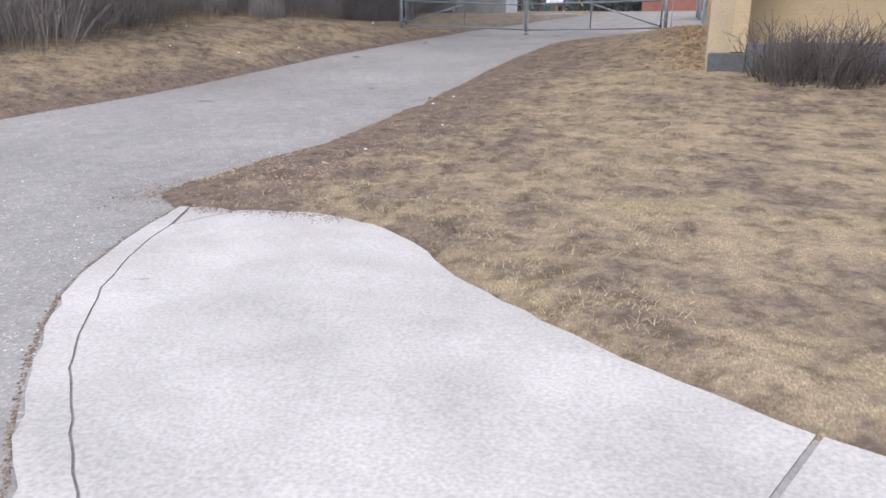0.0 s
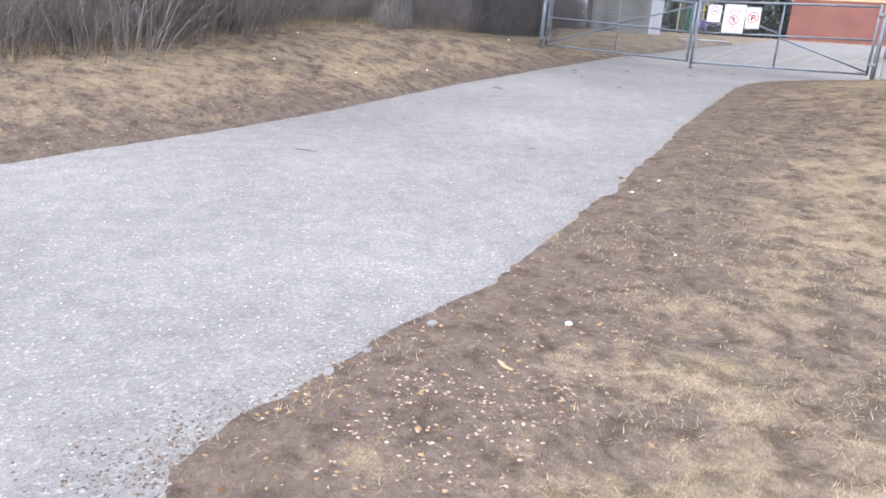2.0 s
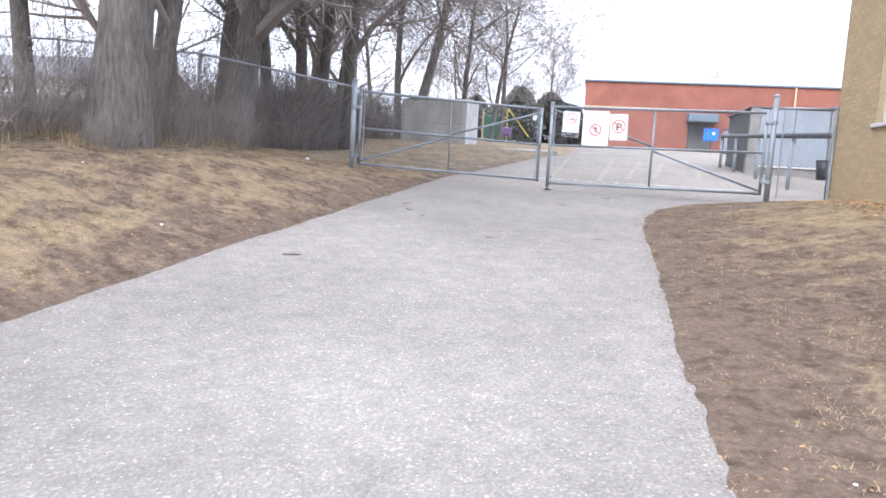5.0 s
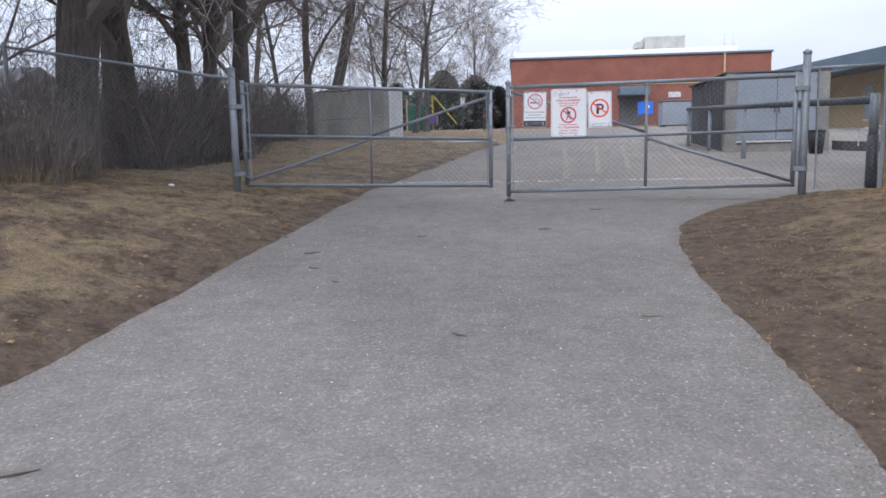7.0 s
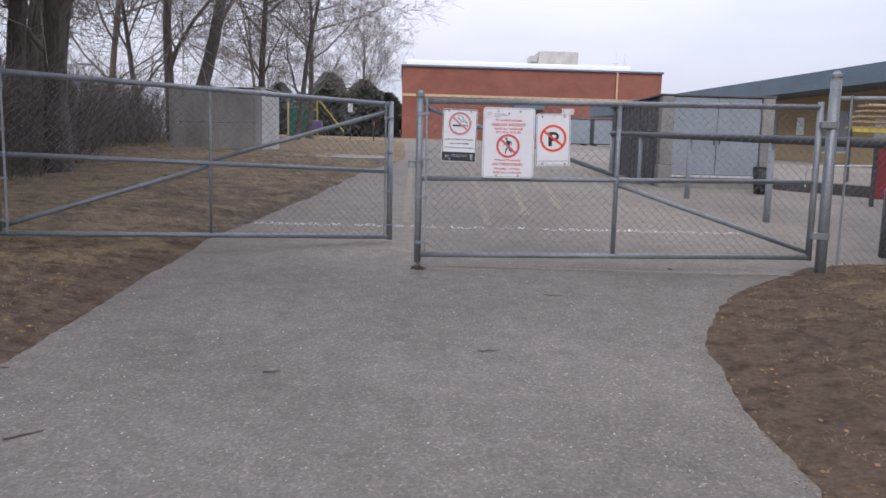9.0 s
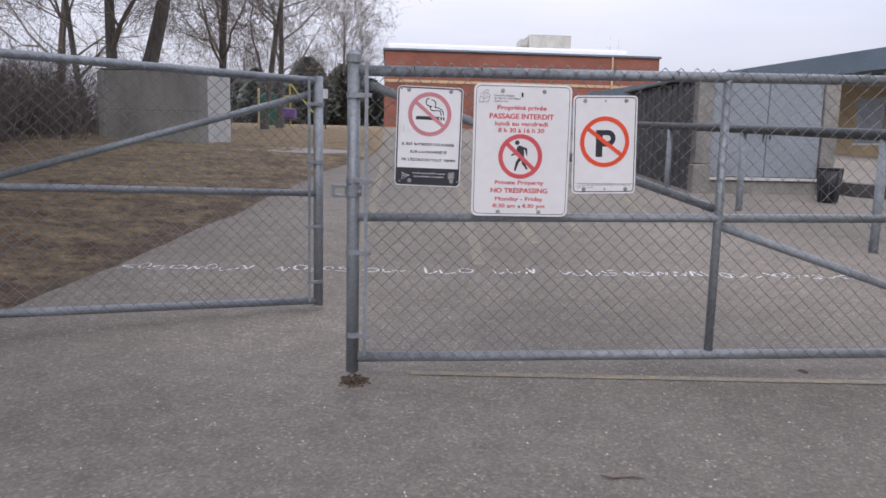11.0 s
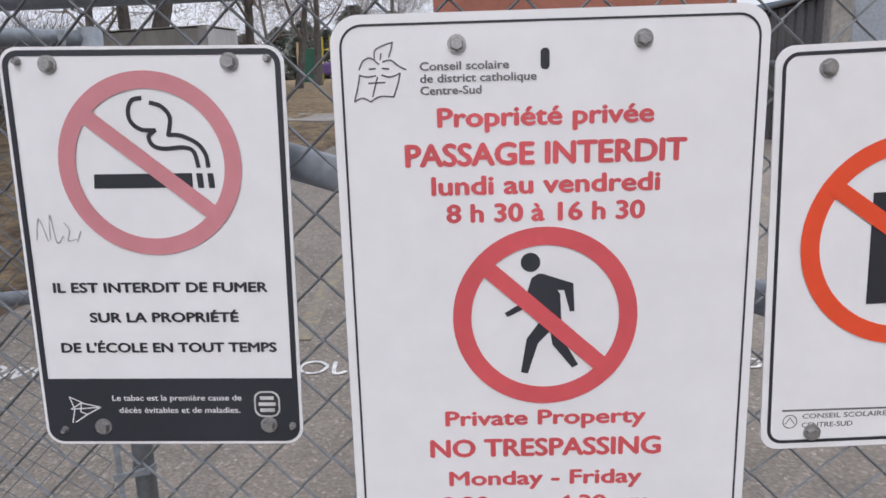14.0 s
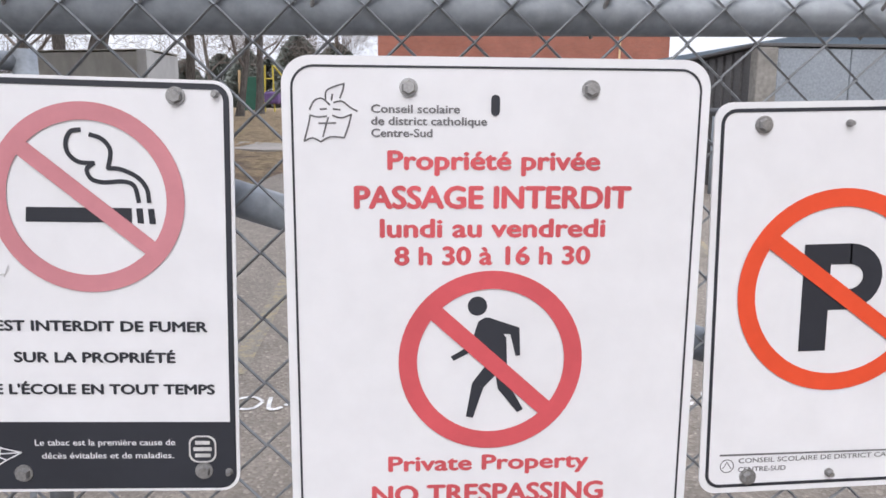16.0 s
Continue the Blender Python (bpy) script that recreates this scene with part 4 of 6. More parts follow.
for i in range(1, len(FX)):
    part("post", tube(bmesh.new(), (FX[i], 0, FLOW[i] - 0.3), (FX[i], 0, FTOP[i] + 0.06), 0.03, sides=14), STEEL, fence, smooth=True)
    part("top_rail", tube(bmesh.new(), (FX[i], 0, FTOP[i]), (FX[i - 1], 0, FTOP[i - 1]), 0.021, sides=12), STEEL, fence, smooth=True)
    cl = chain_link((FX[i], -0.03), (FX[i - 1], -0.03), (FLOW[i] - 0.03, FLOW[i - 1] - 0.0), (FTOP[i] + 0.03, FTOP[i - 1] + 0.03))
    raw_part("chain_link", cl.v, cl.f, WIRE, fence, "galvanised diamond wire mesh")

# short panel between the post and the tan wall
side_fence = thing("fence_panel", pose(3.77, 20.86, 1.5), "short galvanised chain-link panel against the tan wall", "fence")
part("top_rail", tube(bmesh.new(), (0, 0, 1.52), (0.93, 0, 1.54), 0.021, sides=12), STEEL, side_fence, smooth=True)
part("post", tube(bmesh.new(), (0.10, -0.03, 0.02), (0.10, -0.03, 1.55), 0.011, sides=10), STEEL, side_fence)
part("post", tube(bmesh.new(), (0.90, 0, -0.1), (0.90, 0, 1.58), 0.024, sides=12), STEEL, side_fence)
cl = chain_link((0.1, -0.035), (0.90, -0.035), (0.02, 0.05), (1.55, 1.57))
raw_part("chain_link", cl.v, cl.f, WIRE, side_fence, "galvanised diamond wire mesh")

# ---------- printed signs ----------
def ink(name, polys, mat, parent, lift=0.0018, label="", stagger=0.0):
    """Flat printed shapes on the face of a sign: lists of corners across and up."""
    bm = bmesh.new()
    for k, pts in enumerate(polys):        # overlapping shapes lie a hair apart, so that none share a plane
        f = bm.faces.new([bm.verts.new((u, -lift - stagger * (k % 6), v)) for u, v in pts])
        if f.normal.y > 0:
            f.normal_flip()
    bm.normal_update()
    for f in bm.faces:
        if f.normal.y > 0:
            f.normal_flip()
    bmesh.ops.triangulate(bm, faces=bm.faces)
    return part(name, bm, mat, parent, label)


def rounded(w, h, r, n=7):
    out = []
    for cx, cy, a0 in ((w / 2 - r, h / 2 - r, 0), (-w / 2 + r, h / 2 - r, 90), (-w / 2 + r, -h / 2 + r, 180), (w / 2 - r, -h / 2 + r, 270)):
        for k in range(n + 1):
            a = radians(a0 + 90 * k / n)
            out.append((cx + r * math.cos(a), cy + r * math.sin(a)))
    return out


def loop_band(outer, inner):
    n = len(outer)
    return [[outer[i], outer[(i + 1) % n], inner[(i + 1) % n], inner[i]] for i in range(n)]


def disc(cx, cy, r, n=40):
    return [(cx + r * math.cos(2 * math.pi * k / n), cy + r * math.sin(2 * math.pi * k / n)) for k in range(n)]


def stroke(pts, w):
    """A drawn line of width w through the points."""
    out = []
    for (x0, y0), (x1, y1) in zip(pts, pts[1:]):
        d = math.hypot(x1 - x0, y1 - y0) or 1
        nx, ny = -(y1 - y0) / d * w / 2, (x1 - x0) / d * w / 2
        ex, ey = (x1 - x0) / d * w * 0.22, (y1 - y0) / d * w * 0.22
        out.append([(x0 - ex + nx, y0 - ey + ny), (x0 - ex - nx, y0 - ey - ny), (x1 + ex - nx, y1 + ey - ny), (x1 + ex + nx, y1 + ey + ny)])
    return out


def smooth_line(pts, n=6):
    """Extra points along a soft curve."""
    out = []
    p = [pts[0], *pts, pts[-1]]
    for i in range(1, len(p) - 2):
        for k in range(n):
            t = k / n
            out.append(tuple(0.5 * (2 * p[i][c] + (p[i + 1][c] - p[i - 1][c]) * t + (2 * p[i - 1][c] - 5 * p[i][c] + 4 * p[i + 1][c] - p[i + 2][c]) * t * t + (3 * p[i][c] - p[i - 1][c] - 3 * p[i + 1][c] + p[i + 2][c]) * t ** 3) for c in (0, 1)))
    return out + [pts[-1]]


def lettering(words, u, v, width, cap, mat, parent, bold=0.02, centred=True, lift=0.0018):
    """A line of print: its middle (or start) u, baseline v, width and the height of its capitals; bold: how far the strokes are widened."""
    cu = bpy.data.curves.new("lettering", "FONT")
    cu.body, cu.size, cu.resolution_u = words, 1.0, 3
    tmp = bpy.data.objects.new("lettering", cu)
    scene.collection.objects.link(tmp)
    dg = bpy.context.evaluated_depsgraph_get()
    dg.update()
    me = bpy.data.meshes.new_from_object(tmp.evaluated_get(dg))
    bpy.data.objects.remove(tmp)
    xs = [w.co.x for w in me.vertices]
    x0, x1 = min(xs), max(xs)
    sx, sy = width / (x1 - x0), cap / 0.73
    start = u - width / 2 if centred else u
    base = [(start + (w.co.x - x0) * sx, v + w.co.y * sy) for w in me.vertices]
    polys = [list(p.vertices) for p in me.polygons]
    bpy.data.meshes.remove(me)
    verts, faces = [], []
    step = bold * cap
    for k, (ox, oy) in enumerate(((-1, 0), (1, 0), (0, -0.7), (0, 0.7)) if bold else ((0, 0),)):
        i = len(verts)
        verts += [(x + ox * step, -lift - 0.00006 * k, y + oy * step) for x, y in base]
        faces += [[i + q for q in p] for p in polys]
    ob = raw_part("lettering", verts, faces, mat, parent)
    if ob.data.polygons[0].normal.y > 0:
        ob.data.flip_normals()
    return ob


def sign_bolt(u, v, parent, r=0.0085):
    bm = bmesh.new()
    tube(bm, (u, -0.001, v), (u, -0.0035, v), r * 1.15, sides=16)
    bmesh.ops.create_cone(bm, cap_ends=True, segments=6, radius1=r * 0.92, radius2=r * 0.74, depth=0.006, matrix=Matrix.Translation((u, -0.0065, v)) @ pose(0, 0, 0, 90, 0, 0))
    return part("bolt", bm, BOLT, parent, "zinc hex bolt")


def sign_panel(name, x, z, w, h, turn, r, label):
    """An upright sheet; its own x runs across, z up, its face looks to -y."""
    s = thing(name, pose(x, GATE_Y - 0.040, z, 0, turn, 0), label, "sign", "signs on the gate")
    pts = rounded(w, h, r)
    bm = bmesh.new()
    f = [bm.verts.new((u, -0.0012, v)) for u, v in pts]
    b = [bm.verts.new((u, 0.0012, v)) for u, v in pts]
    n = len(pts)
    bm.faces.new(f)
    bm.faces.new(b[::-1])
    for i in range(n):
        bm.faces.new((f[i], f[(i + 1) % n], b[(i + 1) % n], b[i]))
    bmesh.ops.recalc_face_normals(bm, faces=bm.faces)
    part("panel", bm, SIGN_WHITE, s)
    return s


def sign_border(s, w, h, r, gap, thick, mat=None):
    ink("border", loop_band(rounded(w - 2 * gap, h - 2 * gap, r), rounded(w - 2 * gap - 2 * thick, h - 2 * gap - 2 * thick, max(r - thick, 0.002))), mat or INK_BLACK, s)


def prohibition(s, u, v, r, t, mat, slope=-45.0, lift=0.0026):
    """The ring and its bar."""
    ink("ring", loop_band(disc(u, v, r, 64), disc(u, v, r - t, 64)), mat, s, lift)
    a = radians(slope)
    c, d = math.cos(a) * (r - t * 0.6), math.sin(a) * (r - t * 0.6)
    ink("bar", stroke([(u - c, v - d), (u + c, v + d)], t * 0.92), mat, s, lift + 0.0005)


# the tall sign in the middle
CX, CZ = 0.7945, 2.5475
centre = sign_panel("no_trespassing_sign", CX, CZ, 0.457, 0.61, 0.0, 0.030, "white bilingual no trespassing sign with red print on the mesh")
sign_border(centre, 0.457, 0.61, 0.024, 0.0095, 0.0024)
U = lambda x: x - CX
V = lambda z: z - CZ
for words, base, width, cap in (("Propriété privée", 2.7355, 0.228, 0.0205), ("PASSAGE INTERDIT", 2.694, 0.299, 0.0245), ("lundi au vendredi", 2.6625, 0.245, 0.0205), ("8 h 30 à 16 h 30", 2.632, 0.214, 0.0205),
                                ("Private Property", 2.3920, 0.230, 0.0185), ("NO TRESPASSING", 2.3525, 0.267, 0.0225), ("Monday - Friday", 2.3155, 0.225, 0.0185), ("8:30 am - 4:30 pm", 2.2825, 0.246, 0.0185)):
    lettering(words, U(0.7905), V(base), width, cap, INK_RED, centre, 0.058)
for words, base, width in (("Conseil scolaire", 2.7945, 0.093), ("de district catholique", 2.7820, 0.122), ("Centre-Sud", 2.7695, 0.064)):
    lettering(words, U(0.659), V(base), width, 0.0088, INK_GREY, centre, 0.045, False)
prohibition(centre, U(0.790), V(2.5215), 0.1034, 0.0205, INK_RED, -42.0)
px = lambda x, y: (U(0.774) + (x - 257) * 0.0002083, V(2.585) - (y - 125) * 0.0002083)   # a drawing grid
ink("pictogram", [disc(*px(257, 125), 0.0109, 24)], INK_BLACK, centre)
ink("pictogram", [[px(*p) for p in q] for q in (
    [(300, 187), (330, 190), (415, 300), (422, 455), (350, 515), (305, 460), (238, 290), (262, 210)],
    [(325, 190), (485, 245), (440, 282), (380, 278)], [(485, 245), (492, 400), (467, 402), (436, 280)],
    [(240, 330), (262, 360), (132, 425), (116, 402)],
    [(305, 455), (358, 512), (296, 576), (234, 550)], [(234, 550), (296, 576), (240, 750), (202, 742)],
    [(360, 500), (425, 560), (428, 560), (375, 590)], [(375, 588), (430, 555), (515, 705), (482, 722)])], INK_BLACK, centre, 0.0021, stagger=0.00004)
lg = lambda x, y: (U(0.588) + (x - 120) * 0.000233, V(2.8245) - (y - 62) * 0.000233)
lines = [[(305, 65), (260, 78), (225, 98), (222, 135)], [(305, 65), (298, 95), (286, 128)], [(150, 180), (170, 142), (205, 130), (240, 158)], [(258, 148), (295, 142), (330, 168), (362, 185)], [(150, 203), (185, 212), (225, 208)],
         [(252, 205), (290, 215), (335, 200)], [(152, 205), (140, 260), (123, 318)], [(335, 200), (322, 250), (302, 303)], [(123, 320), (160, 305), (197, 322)], [(197, 322), (240, 300), (302, 303)], [(232, 215), (218, 260), (207, 300)], [(190, 240), (265, 238)], [(196, 178), (225, 176)], [(255, 176), (285, 180)], [(252, 112), (248, 138)]]
ink("emblem", [q for ln_ in lines for q in stroke(smooth_line([lg(*p) for p in ln_], 4), 0.0017)], INK_GREY, centre, stagger=0.00004)
slot = rounded(0.0095, 0.022, 0.0047)
ink("slot", [[(u + U(0.790), v + V(2.803)) for u, v in slot]], INK_BLACK, centre, 0.0020)
ink("slot", [[(u + U(0.793), v * 0.62 + V(2.2865)) for u, v in slot]], INK_GREY, centre, 0.0030)
for bu, bv in ((0.698, 2.8205), (0.892, 2.8205), (0.693, 2.2625), (0.886, 2.2635)):
    sign_bolt(U(bu), V(bv), centre)

# no smoking
SX, SZ = 0.3612, 2.6025
smoke = sign_panel("no_smoking_sign", SX, SZ, 0.302, 0.452, 1.2, 0.020, "white no smoking sign with faded pink ring and black band")
sign_border(smoke, 0.302, 0.452, 0.017, 0.0035, 0.0062)
sa = radians(1.2)
SU = lambda x, z: ((x - SX) * math.cos(sa) - (z - SZ) * math.sin(sa), (x - SX) * math.sin(sa) + (z - SZ) * math.cos(sa))
prohibition(smoke, *SU(0.3635, 2.704), 0.0995, 0.0185, INK_PINK, -39.0)
ink("pictogram", [[SU(*p) for p in q] for q in ([(0.301, 2.6955), (0.408, 2.694), (0.4075, 2.6785), (0.2995, 2.680)], [(0.4125, 2.6938), (0.4192, 2.6936), (0.4198, 2.6775), (0.4132, 2.678)], [(0.4245, 2.6934), (0.4310, 2.6932), (0.4318, 2.677), (0.4254, 2.6772)])], INK_BLACK, smoke)
sm = lambda x, y: SU(0.3010 + (x - 193) * 0.0002935, 2.6955 - (y - 505) * 0.000292)
wisps = [[(398, 233), (365, 240), (347, 275), (352, 315), (385, 345), (437, 350)], [(437, 350), (412, 372), (425, 405), (465, 418), (535, 415), (572, 432), (584, 488)], [(430, 250), (470, 265), (497, 305), (485, 368)], [(485, 368), (530, 372), (585, 400), (614, 440), (620, 488)]]
ink("pictogram", [q for w_ in wisps for q in stroke(smooth_line([sm(*p) for p in w_], 5), 0.0046)], INK_BLACK, smoke, stagger=0.00004)
for words, x0, x1, base in (("IL EST INTERDIT DE FUMER", 0.2385, 0.4795, 2.5615), ("SUR LA PROPRIÉTÉ", 0.2755, 0.4437, 2.5265), ("DE L'ÉCOLE EN TOUT TEMPS", 0.238, 0.484, 2.4905)):
    uu, vv = SU((x0 + x1) / 2, base)
    lettering(words, uu, vv, x1 - x0, 0.0116, INK_BLACK, smoke, 0.066)
lw, lh = 0.302 - 0.008, 0.078
low_pts = [p for p in rounded(lw, 0.452 - 0.008, 0.016) if p[1] < -0.1]
low_pts = sorted([p for p in low_pts if p[0] < 0], key=lambda p: -p[1]) + sorted([p for p in low_pts if p[0] >= 0], key=lambda p: p[1])
ink("band", [[(-lw / 2, -0.222 + lh)] + low_pts + [(lw / 2, -0.222 + lh)]], INK_BLACK, smoke, 0.0022)
for words, x0, x1, base in (("Le tabac est la première cause de", 0.289, 0.439, 2.4315), ("décès évitables et de maladies.", 0.2955, 0.4365, 2.4162)):
    uu, vv = SU((x0 + x1) / 2, base)
    lettering(words, uu, vv, x1 - x0, 0.0072, SIGN_WHITE, smoke, 0.02, lift=0.0028)
tl = [[(0, 0.5), (0.35, 0.72), (0.95, 0.55)], [(0.95, 0.55), (0.5, 0.3), (0.1, 0.02)], [(0, 0.95), (0.4, 0.72)], [(0, 0.95), (0.12, 0.5), (0.0, 0.02)], [(0.35, 0.72), (0.3, 0.4), (0.5, 0.3)], [(0.0, 0.5), (0.95, 0.55)]]
ink("emblem", [q for ln_ in tl for q in stroke([SU(0.239 + p[0] * 0.037, 2.4065 + p[1] * 0.034) for p in ln_], 0.0014)], SIGN_WHITE, smoke, 0.0028)
eu, ev = SU(0.4685, 2.4245)
ink("emblem", loop_band([(eu + a * 1, ev + b * 1) for a, b in rounded(0.030, 0.032, 0.010)], [(eu + a, ev + b) for a, b in rounded(0.0262, 0.0282, 0.009)]) + [[(eu + a * s_, ev + b_ + o) for a, b_ in ((-0.010, -0.0022), (0.010, -0.0022), (0.010, 0.0022), (-0.010, 0.0022))] for o, s_ in ((0.0075, 0.8), (0.0, 1.0), (-0.0075, 0.85))], FRAME_ALU, smoke, 0.0028)
scr = [[(0, 0.2), (0.1, 0.9), (0.25, 0.15)], [(0.3, 0.2), (0.36, 1.0), (0.44, 0.1), (0.6, 0.3)], [(0.65, 0.75), (0.75, 0.5), (0.7, 0.15), (0.9, 0.2)], [(0.9, 0.1), (1.0, 0.45)]]
ink("scrawl", [q for ln_ in scr for q in stroke(smooth_line([SU(0.228 + p[0] * 0.05, 2.618 + p[1] * 0.034) for p in ln_], 4), 0.0013)], SCRAWL, smoke, 0.0020)
for bu, bv, br in ((0.2665, 2.8125, 0.0085), (0.459, 2.8095, 0.0085), (0.2745, 2.401, 0.0085), (0.469, 2.399, 0.0085), (0.499, 2.812, 0.0038), (0.2345, 2.8165, 0.0038), (0.4965, 2.397, 0.0035), (0.229, 2.3985, 0.0035)):
    sign_bolt(*SU(bu, bv), smoke, br)

# no parking
PX, PZ = 1.1875, 2.5845
park = sign_panel("no_parking_sign", PX, PZ, 0.305, 0.455, -1.4, 0.020, "white no parking sign with orange ring and black letter")
sign_border(park, 0.305, 0.455, 0.017, 0.007, 0.0040)
pa = radians(-1.4)
PU = lambda x, z: ((x - PX) * math.cos(pa) - (z - PZ) * math.sin(pa), (x - PX) * math.sin(pa) + (z - PZ) * math.cos(pa))
pc = PU(1.187, 2.5985)
prohibition(park, *pc, 0.1178, 0.0205, INK_ORANGE, -37.0)
letter = [[(-0.044, 0.055), (0.012, 0.055), (0.012, 0.031), (-0.044, 0.031)], [(-0.044, 0.031), (-0.044, -0.070), (-0.012, -0.070), (-0.012, 0.031)], [(-0.012, 0.002), (-0.012, -0.022), (0.012, -0.022), (0.012, 0.002)]]
arc = [(0.010 + 0.040 * math.cos(radians(a)), 0.0165 + 0.0385 * math.sin(radians(a))) for a in range(90, -91, -15)]
arc_in = [(0.010 + 0.017 * math.cos(radians(a)), 0.0165 + 0.0145 * math.sin(radians(a))) for a in range(90, -91, -15)]
letter += [[arc[i], arc[i + 1], arc_in[i + 1], arc_in[i]] for i in range(len(arc) - 1)]
ink("letter", [[(pc[0] + 0.002 + u, pc[1] + v) for u, v in q] for q in letter], INK_BLACK, park)
ink("rule", [[PU(1.063, 2.4005), PU(1.329, 2.404), PU(1.329, 2.4062), PU(1.063, 2.4027)]], INK_GREY, park)
for words, x0, wd, base in (("CONSEIL SCOLAIRE DE DISTRICT CATHOLIQUE", 1.0865, 0.235, 2.3915), ("CENTRE-SUD", 1.0865, 0.058, 2.3805)):
    uu, vv = PU(x0, base)
    lettering(words, uu, vv, wd, 0.0062, INK_GREY, park, 0.02, False)
ru, rv_ = PU(1.0725, 2.388)
ink("emblem", loop_band(disc(ru, rv_, 0.0085, 24), disc(ru, rv_, 0.0074, 24)) + stroke([(ru - 0.005, rv_ - 0.003), (ru, rv_ + 0.005), (ru + 0.005, rv_ - 0.003)], 0.001), INK_GREY, park)
for bu, bv, br in ((1.085, 2.785, 0.0085), (1.280, 2.7905, 0.0085), (1.182, 2.7875, 0.0036), (1.0985, 2.3745, 0.0085), (1.2985, 2.3795, 0.0085), (1.198, 2.3775, 0.0045)):
    sign_bolt(*PU(bu, bv), park, br)

# ---------- barrier rail behind the gate ----------
barrier = thing("barrier_rail", pose(4.28, 25.0, road_z(25)), "dark painted steel pipe barrier on posts", "barrier")
part("rail", tube(bmesh.new(), (0.66, -3.25, 0.93), (0.142, 5.3, 1.327), 0.055, sides=14), DARK_STEEL, barrier, smooth=True)
for by in (-1.0, 1.45, 3.6, 5.25):
    bx = 0.10 + (6.0 - by) / 9.25 * 0.56
    part("post", tube(bmesh.new(), (bx, by, road_z(25 + by) - road_z(25) - 0.1), (bx, by, 0.93 + (by + 3.25) / 9.25 * 0.43 - 0.04), 0.042, sides=12), GREY_PANEL, barrier, smooth=True)
bollard = thing("bollard_post", pose(4.95, 21.72, road_z(21.7)), "thick black-painted steel post near the wall", "post")
part("shaft", tube(bmesh.new(), (0, 0, -0.1), (0, 0, 0.72), 0.075, sides=16), DARK_STEEL, bollard, smooth=True)
part("sleeve", tube(bmesh.new(), (0, 0, 0.72), (0, 0, 1.27), 0.06, sides=14), STEEL, bollard, smooth=True)


# ---------- trees ----------
def grow(tubes, trunk, p, d, r, length, level, rng, spread_, droop, top):
    """One limb with its side limbs. The stem goes into trunk, thinner wood into tubes."""
    n = (8, 6, 4, 3, 2)[level]
    pts, rad = [p.copy()], [r]
    step = length / n
    for i in range(n):
        wander = (0.12, 0.5, 0.7, 0.85, 0.9)[level]
        d = (d + Vector((rng.uniform(-1, 1), rng.uniform(-1, 1), rng.uniform(-0.7, 0.8))) * wander * 0.6 + Vector((0, 0, -droop if level > 2 else 0.05))).normalized()
        p = p + d * step
        pts.append(p.copy())
        rad.append(max(r * (1 - (0.66 if level == 0 else 0.9) * (i + 1) / n), 0.0052))
    if level == 0:
        rad[0] *= 1.35
    (trunk if level == 0 else tubes).run(pts, rad, (12, 7, 4, 3, 3)[level])
    if level >= top:
        return
    kids = (9, 8, 8, 6, 3)[level]
    for k in range(kids):
        f = rng.uniform(0.2 if level == 0 else 0.12, 1.0)
        i = min(int(f * n), n - 1)
        q = pts[i].lerp(pts[i + 1], f * n - i)
        base = (pts[i + 1] - pts[i]).normalized()
        az = rng.uniform(0, 2 * math.pi)
        side = base.orthogonal().normalized()
        side = (Matrix.Rotation(az, 3, base) @ side)
        ang = radians(rng.uniform(32, 70)) * spread_
        nd = (base * math.cos(ang) + side * math.sin(ang)).normalized()
        share = rng.uniform(0.42, 0.72) if level == 0 else rng.uniform(0.36, 0.64)
        grow(tubes, trunk, q, nd, max(rad[i] * rng.uniform(0.34, 0.58), 0.0085), length * share, level + 1, rng, spread_, droop, top)


def bare_tree(seed, height, r, lean, label, top=4, stems=1, spread_=1.0, droop=0.02):
    rng = random.Random(seed)
    tree = thing("bare_tree", Matrix(), label, "tree", "leafless trees")
    trunk, twigs = Tubes(), Tubes()
    for s in range(stems):
        d = Vector((lean[0] + (rng.uniform(-0.25, 0.25) if s else 0), lean[1] + (rng.uniform(-0.25, 0.25) if s else 0), 1)).normalized()
        grow(twigs, trunk, Vector((0.18 * s * rng.uniform(-1, 1), 0.18 * s * rng.uniform(-1, 1), -0.2)), d, r * (1 if s == 0 else 0.7), height * (1 if s == 0 else 0.85), 0, rng, spread_, droop, top)
    raw_part("trunk", trunk.v, trunk.f, BARK, tree, smooth=True)
    raw_part("crown", twigs.v, twigs.f, TWIG, tree, "bare tangled twigs")
    return tree


def stand(ob, x, y, turn=0.0, size=1.0, sink=0.0, label=""):
    c = copy_thing(ob, pose(x, y, ground_z(x, y) - sink, 0, 0, turn))
    c.scale = (size,) * 3
    if label:
        c["label"] = label
    return c


big = bare_tree(11, 13.0, 0.37, (0.02, 0.0), "massive grey-barked leafless tree on the bank", 4)
big.matrix_world = pose(-5.45, 16.35, ground_z(-5.45, 16.35))
twin = bare_tree(5, 11.0, 0.30, (0.06, 0.03), "leaning twin-stemmed leafless tree on the bank", 4, stems=2)
twin.matrix_world = pose(-6.35, 21.2, ground_z(-6.35, 21.2))
slim = bare_tree(23, 9.0, 0.14, (0.12, 0.0), "slender leafless tree among brush", 4, spread_=1.1)
slim.matrix_world = pose(-6.3, 18.4, ground_z(-6.3, 18.4), 0, 0, 80)
leaning = bare_tree(31, 10.5, 0.26, (0.42, 0.02), "leaning leafless tree behind the concrete bin", 4, spread_=1.15)
leaning.matrix_world = pose(-7.8, 40.0, ground_z(-7.8, 40.0))
